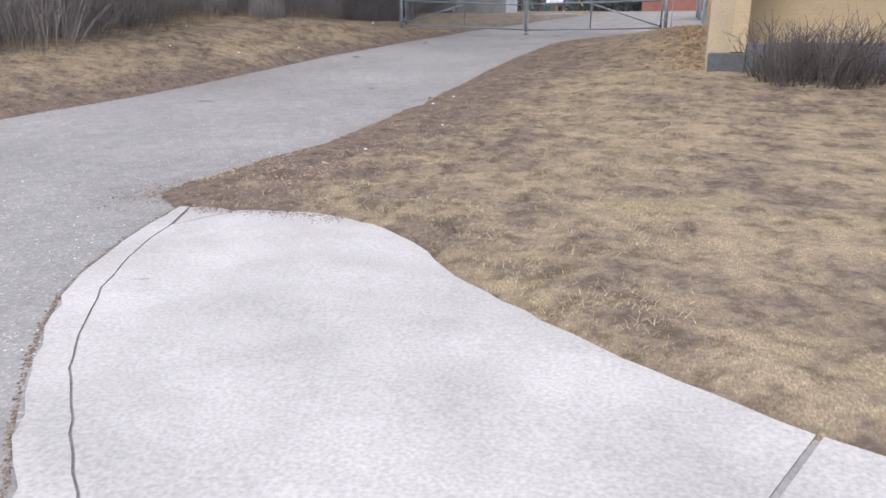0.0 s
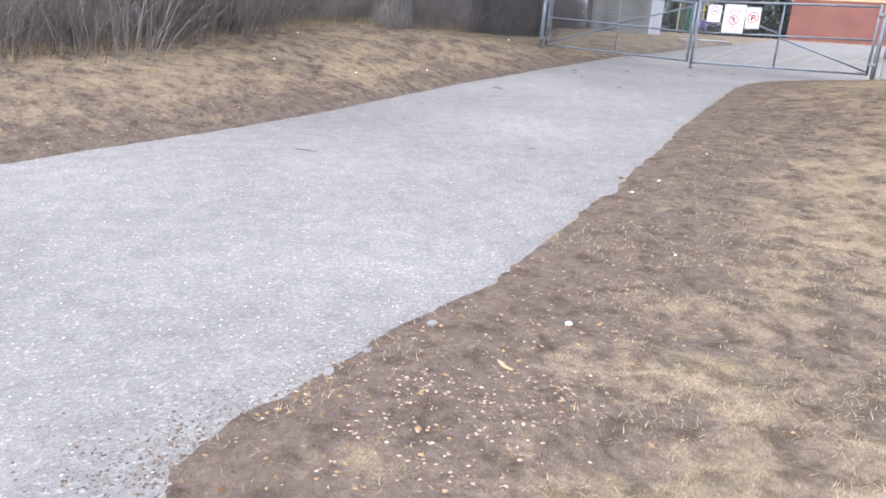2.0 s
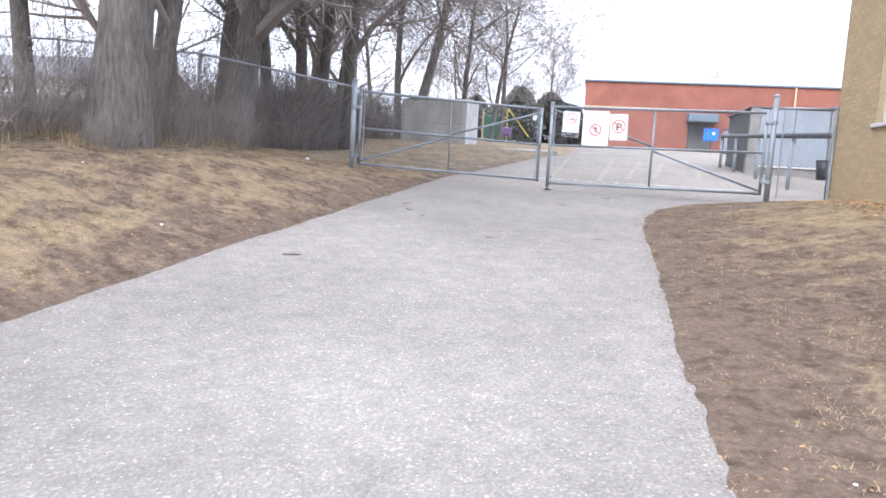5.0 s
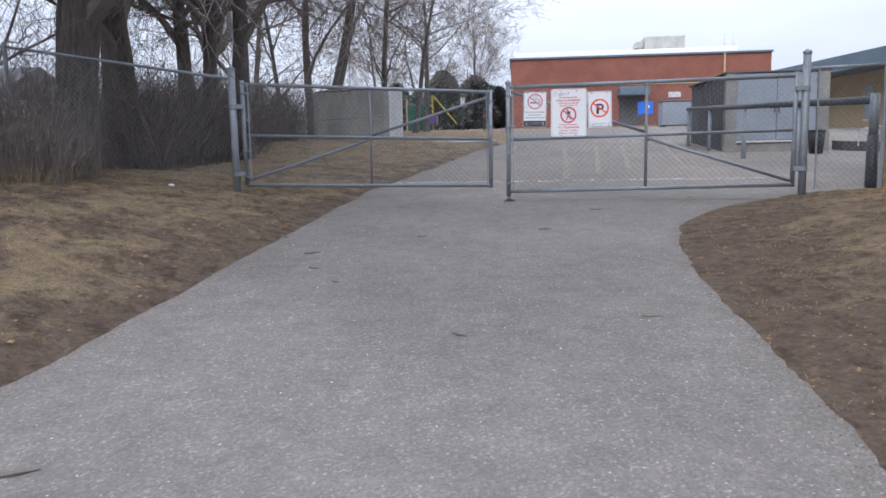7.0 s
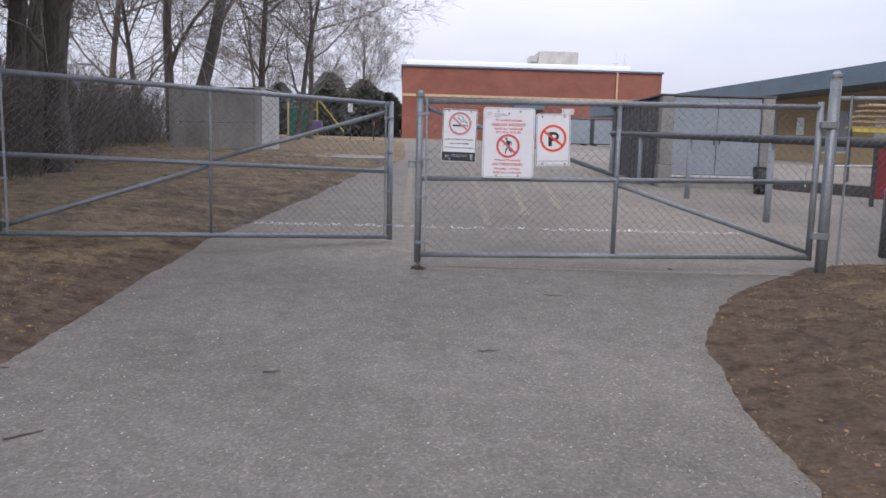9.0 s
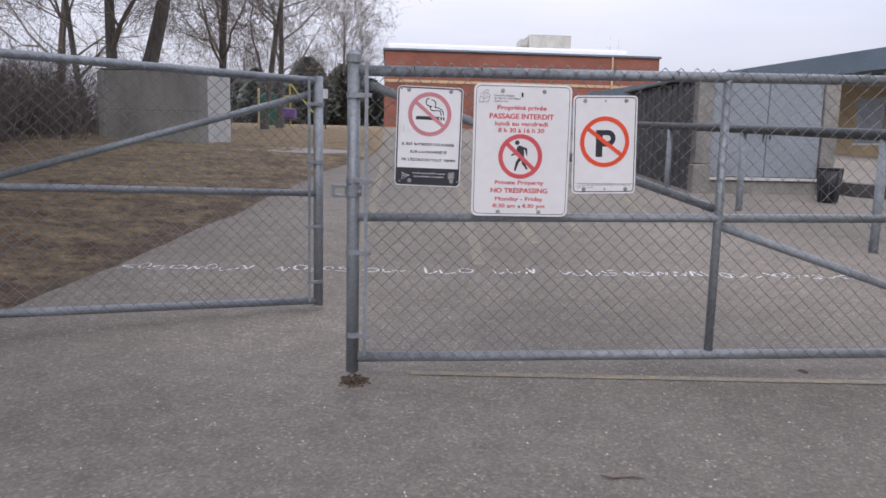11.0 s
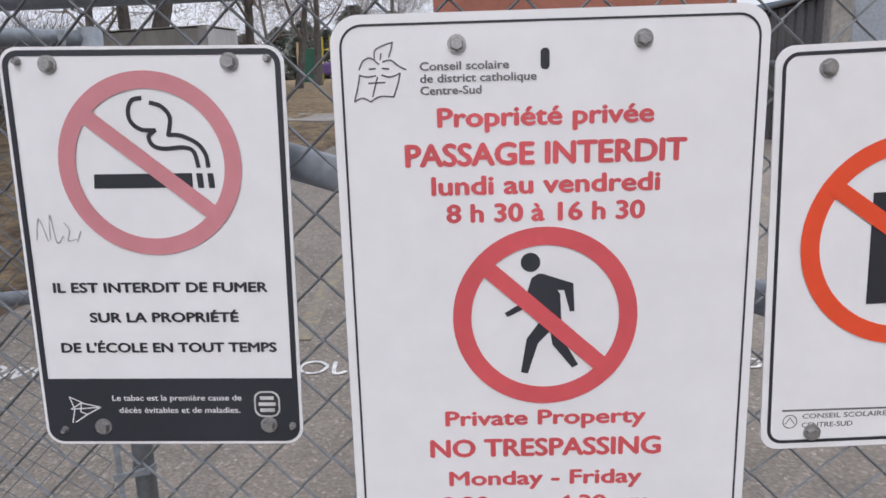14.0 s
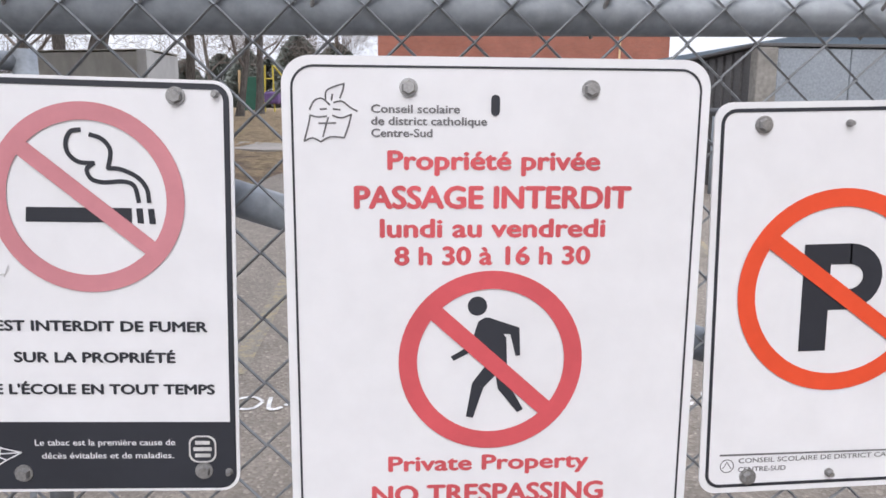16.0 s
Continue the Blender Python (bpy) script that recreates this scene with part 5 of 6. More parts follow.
for x, y, a, s, which in ((-8.35, 41.0, 140, 1.35, "slim"), (-4.9, 47.0, 60, 0.95, "slim"), (-10.4, 44.0, 200, 0.9, "slim"), (-8.0, 31.0, 20, 1.05, "slim"), (-11.5, 38.0, 90, 0.75, "big"),
                          (-9.4, 13.0, 40, 1.0, "slim"), (-14.5, 29.0, 10, 0.8, "big")):
    stand({"slim": slim, "leaning": leaning, "big": big, "twin": twin}[which], x, y, a, s)
gnarled = bare_tree(83, 11.0, 0.20, (0.08, 0.0), "crooked leafless tree behind the fence", 4, spread_=0.8)
gnarled.matrix_world = pose(-6.1, 27.4, ground_z(-6.1, 27.4))
for x, y, a, s in ((-7.9, 23.6, 80, 1.05), (-9.0, 27.0, 10, 1.1), (-8.8, 30.5, 190, 1.1), (-10.6, 20.6, 250, 1.0), (-9.8, 18.5, 20, 0.95), (-7.3, 28.4, 130, 0.95), (-7.4, 25.0, 210, 0.85), (-8.6, 22.6, 300, 1.0), (-9.6, 33.5, 60, 0.95)):
    stand(gnarled, x, y, a, s)
far_tree = bare_tree(44, 9.0, 0.16, (0.0, 0.0), "tall pale leafless tree far behind the school", 4, spread_=0.62, droop=-0.05)
far_tree.matrix_world = pose(-3.5, 76.0, 3.9)
for x, y, a, s in ((-4.6, 85.0, 50, 0.8), (-14.0, 90.0, 10, 0.8)):
    c = copy_thing(far_tree, pose(x, y, 4.0, 0, 0, a))
    c.scale = (s,) * 3


backing = bare_tree(61, 11.0, 0.2, (0.05, 0.0), "leafless tree in the wood behind the brush", 4, spread_=1.05)
backing.matrix_world = pose(-15.0, 52.0, 2.8)
for x, y, a, s in ((-6.2, 45.5, 320, 0.85), (-4.7, 50.0, 100, 0.75), (-9.6, 63.0, 190, 0.65), (-12.5, 27.5, 35, 0.75)):
    stand(backing, x, y, a, s)


def conifer(seed, height, width):
    rng = random.Random(seed)
    tree = thing("evergreen_tree", Matrix(), "dark green rounded evergreen beyond the playground", "tree", "evergreens")
    part("trunk", tube(bmesh.new(), (0, 0, -0.2), (0, 0, height * 0.8), 0.14, 0.03, 8), BARK, tree)
    verts, faces = [], []
    for k in range(4200):
        f = rng.random() ** 0.8
        z = height * (0.06 + 0.94 * f)
        shape = ((1 - f) / 0.65) ** 0.6 if f > 0.35 else 0.72 + 0.28 * f / 0.35
        a = rng.uniform(0, 2 * math.pi)
        lobe = noise.noise(Vector((math.cos(a) * 1.6, math.sin(a) * 1.6, z * 0.9 + seed)))
        rr = width * shape * rng.random() ** 0.35 * (0.92 + 0.55 * lobe)
        c = Vector((rr * math.cos(a), rr * math.sin(a), z))
        d = Vector((math.cos(a), math.sin(a), rng.uniform(-0.4, 0.7))).normalized() * rng.uniform(0.18, 0.42)
        s = d.cross(Vector((rng.uniform(-1, 1), rng.uniform(-1, 1), rng.uniform(-1, 1)))).normalized() * 0.17
        i = len(verts)
        verts += [tuple(c - s), tuple(c + s), tuple(c + d)]
        faces.append((i, i + 1, i + 2))
    raw_part("crown", verts, faces, HAZED_NEEDLES, tree)
    return tree


cone = conifer(3, 5.2, 2.3)
cone.matrix_world = pose(-6.3, 75.0, 4.0)
for x, y, s, a in ((-3.6, 76.5, 0.95, 40), (-8.9, 78.0, 0.75, 80), (-10.8, 77.0, 0.7, 10), (-1.6, 79.0, 0.8, 120), (-13.0, 80.0, 0.85, 200), (-15.5, 79.0, 0.75, 300), (-5.0, 80.0, 0.8, 20), (-7.6, 82.0, 0.95, 0), (-18.0, 82.0, 0.9, 33), (-2.6, 83.0, 0.9, 70), (-11.9, 84.0, 1.0, 150)):
    c = copy_thing(cone, pose(x, y, 3.95, 0, 0, a))
    c.scale = (s,) * 3


# ---------- brush on the bank ----------
def shrub(seed, height, stems, spread_, label, stout=1.0, mat=None):
    rng = random.Random(seed)
    sh = thing("bare_shrub", Matrix(), label, "shrub", "leafless brush")
    t, fine = Tubes(), Tubes()
    for k in range(stems):
        a, rr = rng.uniform(0, 2 * math.pi), rng.random() ** 0.6 * spread_ * 0.55
        p = Vector((rr * math.cos(a), rr * math.sin(a), -0.15))
        d = Vector((math.cos(a) * rng.uniform(-0.2, 0.75), math.sin(a) * rng.uniform(-0.2, 0.75), 1)).normalized()
        length = height * rng.uniform(0.45, 1.05)
        pts, n = [p.copy()], 5
        for i in range(n):
            d = (d + Vector((rng.uniform(-1, 1), rng.uniform(-1, 1), rng.uniform(-0.5, 0.3))) * 0.22).normalized()
            p = p + d * length / n
            pts.append(p.copy())
        r = rng.uniform(0.004, 0.010) * stout
        t.run(pts, [r * (1 - 0.75 * i / n) for i in range(n + 1)], 3)
        for j in range(6):
            i = rng.randrange(1, n)
            q = pts[i].lerp(pts[i + 1], rng.random())
            e = (d + Vector((rng.uniform(-1, 1), rng.uniform(-1, 1), rng.uniform(-0.6, 0.9)))).normalized()
            l2 = length * rng.uniform(0.15, 0.42)
            q2 = q + e * l2 * 0.5
            e = (e + Vector((rng.uniform(-1, 1), rng.uniform(-1, 1), rng.uniform(-0.8, 0.6))) * 0.4).normalized()
            fine.run([q, q2, q2 + e * l2 * 0.5], [r * 0.55, r * 0.42, r * 0.2], 3)
    tagged(raw_part("cane_tangle", t.v, t.f, mat or BRUSH, sh), kind="stuff")
    tagged(raw_part("twig_tangle", fine.v, fine.f, mat or BRUSH, sh), kind="stuff")
    return sh


thicket = [shrub(2, 2.3, 110, 1.5, "dense grey-brown leafless thicket on the bank"), shrub(8, 2.9, 100, 1.6, "tall grey-brown leafless thicket on the bank"), shrub(13, 1.5, 90, 1.3, "low grey-brown leafless brush at the crest")]
for sh, (x, y) in zip(thicket, ((-7.0, 6.0), (-7.6, 9.4), (-6.0, 11.6))):
    sh.matrix_world = pose(x, y, ground_z(x, y))
brng = random.Random(77)
spots = [(-5.0, 15.7, 0.4), (-5.3, 17.6, 0.45), (-5.5, 18.9, 0.55), (-5.4, 19.8, 0.5), (-5.9, 20.3, 0.6), (-6.9, 19.6, 0.8), (-7.4, 18.2, 0.7), (-7.4, 20.8, 0.9)]
for k in range(28):
    y = 1.5 + k * 0.66
    off = np.interp(y, [1, 6, 10, 14, 18, 22], [2.5, 2.6, 3.0, 3.5, 3.5, 3.8])
    spots.append((float(np.interp(y, LEFT_Y, LEFT_X)) - off - brng.uniform(0.1, 0.9), y, brng.uniform(0.4, 0.72 if y < 15 else 0.8)))
    if k % 2 and y > 9:
        spots.append((float(np.interp(y, LEFT_Y, LEFT_X)) - off - brng.uniform(1.2, 2.8), y + 0.3, brng.uniform(0.5, 0.75)))
for k in range(9):
    y = 23.0 + k * 1.9
    spots.append((-5.9 - (1.4 if 27 < y < 37.5 else 0.0) - brng.uniform(0.0, 1.0), y, brng.uniform(0.6, 0.85)))
hedge = shrub(29, 2.25, 190, 2.1, "dense dark leafless thicket behind the chain-link fence", 1.5)
hedge.matrix_world = pose(-6.9, 23.6, ground_z(-6.9, 23.6))
for k in range(15):
    y = 24.2 + k * 1.0
    stand(hedge, -6.95 - (1.5 if y > 29.5 else 0.0) - brng.uniform(0.0, 1.3), y, brng.uniform(0, 360), brng.uniform(0.85, 1.08))
spots += [(-5.5, 9.4, 0.85), (-5.9, 10.3, 1.0), (-5.6, 11.2, 0.85), (-6.5, 9.8, 1.1), (-6.6, 11.4, 1.1), (-6.2, 8.4, 0.95), (-6.0, 12.4, 0.8), (-7.2, 12.6, 1.1)]
for x, y, s in spots:
    stand(thicket[brng.randrange(3) if x > -7 else brng.randrange(2)], x, y, brng.uniform(0, 360), s)
wall_bush = shrub(21, 0.85, 420, 1.3, "dense dark leafless rounded shrub against the tan wall", 1.0, DARK_TWIG)
wall_bush.matrix_world = pose(6.05, 10.6, ground_z(6.05, 10.6))
for x, y, s in ((7.6, 10.6, 0.7), (9.0, 10.6, 0.9)):
    stand(wall_bush, x, y, 40 * x, s)

# ---------- dry grass, leaves and stones ----------
def straw_blades():
    rng = random.Random(5)
    verts, faces = [], []

    def blade(x, y, z, l, w, flat):
        a = rng.uniform(0, 2 * math.pi)
        dx, dy, dz = math.cos(a) * l * flat, math.sin(a) * l * flat, l * math.sqrt(max(1 - flat * flat, 0.0))
        sx, sy = -math.sin(a) * w, math.cos(a) * w
        i = len(verts)
        verts.extend(((x - sx, y - sy, z - 0.004), (x + sx, y + sy, z - 0.004), (x + dx, y + dy, z + dz + 0.004)))
        faces.append((i, i + 1, i + 2))

    made = 0
    while made < 105000:
        y = 1.5 + 20.5 * rng.random() ** 1.25
        right = rng.random() < 0.62
        xe = float(np.interp(y, RIGHT_Y, RIGHT_X)) if right else float(np.interp(y, LEFT_Y, LEFT_X))
        x = xe + rng.random() * (4.7 - xe) if right else xe - rng.random() * 4.0
        d = x - xe if right else xe - x
        if right and slab_gap(x, y) < 0.03 or (x > 4.68 and y > 11.2):
            continue
        thick = soft_noise(x, y, 1.3, 20.0) + 0.6 * soft_noise(x, y, 5.0, 31.0) + float(np.interp(d, [0, 0.4, 1.2, 2.4], [-0.55, -0.35, 0.0, 0.25]))
        if thick < rng.uniform(-0.35, 0.3):
            continue
        made += 1
        blade(x, y, ground_z(x, y), rng.uniform(0.015, 0.055), rng.uniform(0.0010, 0.0024), rng.uniform(0.88, 1.0))
    for k in range(7000):                       # longer grass at the crest of the bank
        y = rng.uniform(2, 21)
        x = float(np.interp(y, LEFT_Y, LEFT_X)) - float(np.interp(y, [2, 10, 14, 18, 21], [2.1, 2.5, 2.9, 2.8, 3.0])) - abs(rng.gauss(0, 0.55))
        if soft_noise(x, y, 0.9, 50.0) < -0.1:
            continue
        blade(x, y, ground_z(x, y), rng.uniform(0.10, 0.36), rng.uniform(0.0015, 0.003), rng.uniform(0.25, 0.85))
    ob = raw_part("dry_grass", verts, faces, STRAW)
    return tagged(ob, "short dry straw-coloured grass blades on the lawn", "grass", kind="stuff")


straw_blades()


def scattered(name, count, seed, where, size, mat, label, category):
    """Small flat chips or stones lying on the ground."""
    rng = random.Random(seed)
    verts, faces = [], []
    for k in range(count):
        spot = where(rng)
        if spot is None:
            continue
        x, y, z = spot
        s = rng.uniform(*size)
        a = rng.uniform(0, 2 * math.pi)
        e = rng.uniform(0.35, 1.0)
        i = len(verts)
        ring = [(math.cos(a + j * math.pi / 2) * s * (1 if j % 2 else e), math.sin(a + j * math.pi / 2) * s * (1 if j % 2 else e)) for j in range(4)]
        verts.extend((x + u, y + v, z + rng.uniform(-0.1, 0.25) * s) for u, v in ring)
        verts.append((x, y, z + s * rng.uniform(0.3, 0.7)))
        faces.extend((i + j, i + (j + 1) % 4, i + 4) for j in range(4))
    return tagged(raw_part(name, verts, faces, mat), label, category, kind="stuff")


def on_soil(rng):
    y = 3.2 + 18 * rng.random() ** 1.4
    xe = float(np.interp(y, RIGHT_Y, RIGHT_X))
    x = xe + abs(rng.gauss(0.15, 0.8))
    if x > 4.6 or slab_gap(x, y) < 0.02:
        return None
    return x, y, ground_z(x, y)


def on_chip_patch(rng):
    """A loose patch of chips that trails away along the soil."""
    y = rng.gauss(4.95, 0.34) if rng.random() < 0.7 else rng.gauss(6.4, 0.9)
    x = float(np.interp(y, RIGHT_Y, RIGHT_X)) + abs(rng.gauss(0.62, 0.3))
    if x > 4.4 or y < 3.6 or slab_gap(x, y) < 0.02:
        return None
    return x, y, ground_z(x, y)


def on_road(rng):
    y = 2.0 + 19.5 * rng.random() ** 1.3
    xl, xr = float(np.interp(y, LEFT_Y, LEFT_X)), float(np.interp(y, RIGHT_Y, RIGHT_X))
    x = rng.uniform(xl, xr)
    return x, y, road_z(y)


def by_wall(rng):
    y = rng.uniform(11.4, 20.6)
    x = 4.66 - abs(rng.gauss(0, 0.35))
    return x, y, ground_z(x, y)


def on_bank(rng):
    y = rng.uniform(2, 21)
    x = float(np.interp(y, LEFT_Y, LEFT_X)) - rng.uniform(0.1, 4.2)
    return x, y, ground_z(x, y)


def along_edge(rng):
    """Soil washed and trodden onto the lane from its sides."""
    y = 3.4 + 17.5 * rng.random() ** 1.2
    if rng.random() < 0.55:
        x = float(np.interp(y, RIGHT_Y, RIGHT_X)) - abs(rng.gauss(0, 0.075)) + 0.02
    else:
        x = float(np.interp(y, LEFT_Y, LEFT_X)) + abs(rng.gauss(0, 0.13)) - 0.02
    return x, y, road_z(y)


def at_tip(rng):
    """Soil spilled round the tip of the walk and out over the lane."""
    if rng.random() < 0.55:
        x, y = 1.30 + rng.gauss(-0.12, 0.16), 4.15 + rng.gauss(0.05, 0.22)
        z = road_z(y)
    else:
        x = rng.uniform(1.75, 2.75)
        y = 3.99 - abs(rng.gauss(0, 0.075)) - 0.10 * max(0.0, 2.0 - x)
        z = road_z(y) + 0.012
    return x, y, z


scattered("soil_crumbs", 9500, 21, along_edge, (0.002, 0.007), SOIL_CRUMB, "thin brown soil crumbs along the lane edges", "soil")
scattered("soil_crumbs", 1500, 22, at_tip, (0.003, 0.010), SOIL_CRUMB, "brown soil crumbs spilled at the tip of the walk", "soil")
def beside_slab(rng):
    """Soil lodged where the walk's edge strip meets the asphalt."""
    k = rng.randrange(2, len(LEFT_EDGE) - 1)
    u = rng.random()
    (x0, y0), (x1, y1) = LEFT_EDGE[k], LEFT_EDGE[k + 1]
    x, y = x0 + (x1 - x0) * u - 0.012 - abs(rng.gauss(0, 0.014)), y0 + (y1 - y0) * u - 0.006
    return x, y, road_z(y)


scattered("soil_crumbs", 1500, 23, beside_slab, (0.003, 0.010), SOIL_CRUMB, "brown soil lodged along the edge of the walk", "soil")
scattered("wood_chips", 2600, 3, on_soil, (0.005, 0.016), LEAF, "small dry chips and leaf bits on bare soil", "debris")
scattered("wood_chips", 1000, 17, on_chip_patch, (0.004, 0.012), CHIP, "pinkish tan wood chips scattered over bare soil", "debris")
scattered("road_grit", 7000, 4, on_road, (0.003, 0.0075), PEBBLE, "loose pale grit on the asphalt", "grit")
scattered("fallen_leaves", 900, 6, by_wall, (0.02, 0.05), LEAF, "brown fallen leaves against the tan wall", "leaves")
scattered("fallen_leaves", 5500, 9, on_bank, (0.008, 0.026), LEAF, "brown fallen leaves on the grassy bank", "leaves")


def pebble(x, y, s, mat, label, name="stone"):
    rng = random.Random(int(x * 100 + y))
    bm = bmesh.new()
    bmesh.ops.create_icosphere(bm, subdivisions=2, radius=s)
    for v in bm.verts:
        v.co = Vector((v.co.x * rng.uniform(1.0, 1.35), v.co.y, v.co.z * 0.55)) + Vector((rng.uniform(-1, 1), rng.uniform(-1, 1), 0)) * s * 0.08
    ob = part(name, bm, mat, None, smooth=True)
    ob.matrix_world = pose(x, y, ground_z(x, y) + s * 0.3, 0, 0, rng.uniform(0, 180))
    return tagged(ob, label, name)


for x, y, s in ((1.953, 5.958, 0.018), (1.592, 8.736, 0.014), (1.716, 9.171, 0.013), (2.2, 7.3, 0.009), (1.9, 10.6, 0.009)):
    pebble(x, y, s, SNOWY, "small white stone on bare soil")
pebble(1.385, 9.182, 0.024, SOIL_CLUMP, "dark clod at the edge of the asphalt", "clod")
pebble(2.374, 21.012, 0.035, SOIL_CLUMP, "dark clod on the asphalt under the gate", "clod")
def clump_spot(rng):
    x, y = 0.02 + rng.gauss(0, 0.03), 20.87 + rng.gauss(0, 0.028)
    return x, y, road_z(y) + max(0.0, 0.035 - 0.6 * math.hypot(x - 0.02, y - 20.87))


scattered("soil_clump", 240, 41, clump_spot, (0.006, 0.017), SOIL_DARK, "dark crumbly soil and leaf clump under the gate stile", "soil")
pebble(-4.25, 20.04, 0.038, SNOWY, "white scrap of litter on the bank", "litter")
for x, y in ((-4.6, 14.6), (-4.2, 11.2), (-3.4, 12.1), (-5.2, 13.0), (-3.0, 13.6)):
    pebble(x, y, 0.015, SNOWY, "white scrap of litter on the bank", "litter")


def twig_on(x, y, length, turn, r=0.006, mat=None, label="short dark twig lying on the asphalt"):
    t = Tubes()
    rng = random.Random(int(100 * x))
    pts = [Vector((length * (i / 4 - 0.5), rng.uniform(-0.08, 0.08) * length, 0.004 + rng.uniform(0, 0.006))) for i in range(5)]
    t.run(pts, [r * 0.7, r, r, r * 0.8, r * 0.4], 5)
    ob = raw_part("twig", t.v, t.f, mat or TWIG)
    ob.matrix_world = pose(x, y, max(road_z(y) + 0.003, ground_z(x, y)), 0, 0, turn)
    return tagged(ob, label, "twig", "twigs on the ground")


for x, y, l, a, r in ((-1.47, 8.402, 0.24, 5, 0.006), (-1.711, 13.572, 0.16, 30, 0.011), (-1.5, 16.856, 0.12, -20, 0.008), (-1.69, 17.46, 0.15, 35, 0.011), (-1.214, 16.4, 0.05, 10, 0.007), (-2.2, 18.26, 0.08, -15, 0.008), (0.4, 18.6, 0.14, 10, 0.006), (1.06, 19.93, 0.16, -8, 0.007), (-0.8, 18.22, 0.09, 12, 0.006), (0.3, 9.8, 0.10, 40, 0.005), (-0.2, 15.2, 0.11, -35, 0.006), (0.934, 15.58, 0.13, 6, 0.005)):
    twig_on(x, y, l, a, r)
twig_on(1.863, 5.406, 0.13, -35, 0.010, STRAW, "pale broken stick on bare soil")
twig_on(2.35, 2.75, 0.10, 25, 0.006, TWIG, "dark twig on the concrete walk")

vine = Tubes()
vine.run([Vector((x, y, ground_z(x, y) + 0.006)) for x, y in smooth_line([(2.40, 4.56), (2.52, 4.49), (2.68, 4.42), (2.82, 4.41), (2.94, 4.37), (3.0, 4.45), (3.03, 4.58), (3.12, 4.66)], 4)], [0.0045 - 0.0001 * k for k in range(29)], 5)
tagged(raw_part("dry_vine", vine.v, vine.f, BRUSH, smooth=True), "thin dry trailing vine lying on the soil", "vine")

# ---------- paint and chalk on the car park ----------
def ground_mark(name, pts, width, mat, label, lift=0.005):
    a, b = Vector((*pts[0], 0)), Vector((*pts[1], 0))
    n = max(2, int((b - a).length / 0.4) + 1)
    side = Vector((-(b - a).y, (b - a).x, 0)).normalized() * width / 2
    verts, faces = [], []
    for i in range(n):
        p = a.lerp(b, i / (n - 1))
        for s in (-1, 1):
            q = p + side * s
            verts.append((q.x, q.y, road_z(q.y) + lift))
    faces = [(2 * i, 2 * i + 1, 2 * i + 3, 2 * i + 2) for i in range(n - 1)]
    return tagged(raw_part(name, verts, faces, mat), label, "marking", kind="structure")


for pts in (((-0.08, 23.4), (0.04, 31.5)), ((0.93, 23.3), (1.35, 30.5)), ((1.55, 24.2), (2.2, 31.0)), ((2.15, 24.8), (2.9, 31.0)), ((3.1, 24.6), (3.9, 30.5))):
    ground_mark("parking_line", pts, 0.10, LINE_PAINT, "worn yellow parking line on the car park")
ground_mark("gate_line", ((0.3, 20.975), (3.5, 20.80)), 0.05, LINE_PAINT, "worn yellow line across the lane under the gate")
crng = random.Random(9)
WORDS = [(-1.88, -1.42), (-1.36, -0.90), (-0.70, -0.22), (-0.02, 0.30), (0.47, 0.84), (1.02, 1.38), (1.55, 1.98), (2.05, 2.62), (2.74, 3.24), (3.30, 3.86)]
verts, faces = [], []


def chalk_loop(kind, x, y, w, h):
    """One hand-drawn squiggle of no meaning: a ring, a bow, a hook or a zigzag."""
    if kind == 0:
        return [(x + w * (0.5 + 0.5 * math.cos(a)), y + h * (0.5 + 0.5 * math.sin(a))) for a in (0.3, 1.3, 2.3, 3.3, 4.3, 5.3, 6.4)]
    if kind == 1:
        return [(x + w, y + h), (x + 0.2 * w, y + h * 0.85), (x + 0.3 * w, y + 0.5 * h), (x + 0.9 * w, y + 0.45 * h), (x + 0.8 * w, y), (x, y + 0.05 * h)]
    if kind == 2:
        return [(x, y + h), (x + 0.08 * w, y), (x + 0.5 * w, y - 0.05 * h), (x + w, y + 0.4 * h)]
    return [(x, y), (x + 0.35 * w, y + h), (x + 0.65 * w, y + 0.1 * h), (x + w, y + 0.95 * h)]


for w0, w1 in WORDS:
    x = w0
    while x < w1:
        wide = crng.uniform(0.075, 0.13)
        low = 23.06 - 0.03 * (x + 1.9) / 2 + crng.uniform(-0.03, 0.03)
        for quad in stroke(smooth_line(chalk_loop(crng.randrange(4), x, low, wide, crng.uniform(0.10, 0.17)), 3), crng.uniform(0.012, 0.022)):
            if crng.random() < 0.16:
                continue
            i = len(verts)
            verts.extend((px_, py_, road_z(py_) + 0.005 + 0.0001 * (i % 7)) for px_, py_ in quad)
            faces.append((i, i + 1, i + 2, i + 3))
        x += wide + crng.uniform(0.015, 0.035)
tagged(raw_part("chalk_marks", verts, faces, CHALK), "row of smudged white chalk marks on the car park", "marking", kind="stuff")

# ---------- things beyond the gate ----------
box = thing("blue_box", pose(8.55, 61.0, road_z(61)), "bright blue box on a thin post by the door", "box")
part("post", tube(bmesh.new(), (0, 0, -0.1), (0, 0, 0.9), 0.05, sides=10), DARK_STEEL, box)
part("body", boxed((-0.45, -0.3, 0.82), (0.45, 0.3, 1.58), 0.05), BLUE_PLASTIC, box)
part("lid", boxed((-0.48, -0.33, 1.585), (0.48, 0.33, 1.66), 0.03), BLUE_PLASTIC, box)
part("badge", boxed((0.05, -0.312, 1.25), (0.22, -0.302, 1.42)), SNOWY, box)
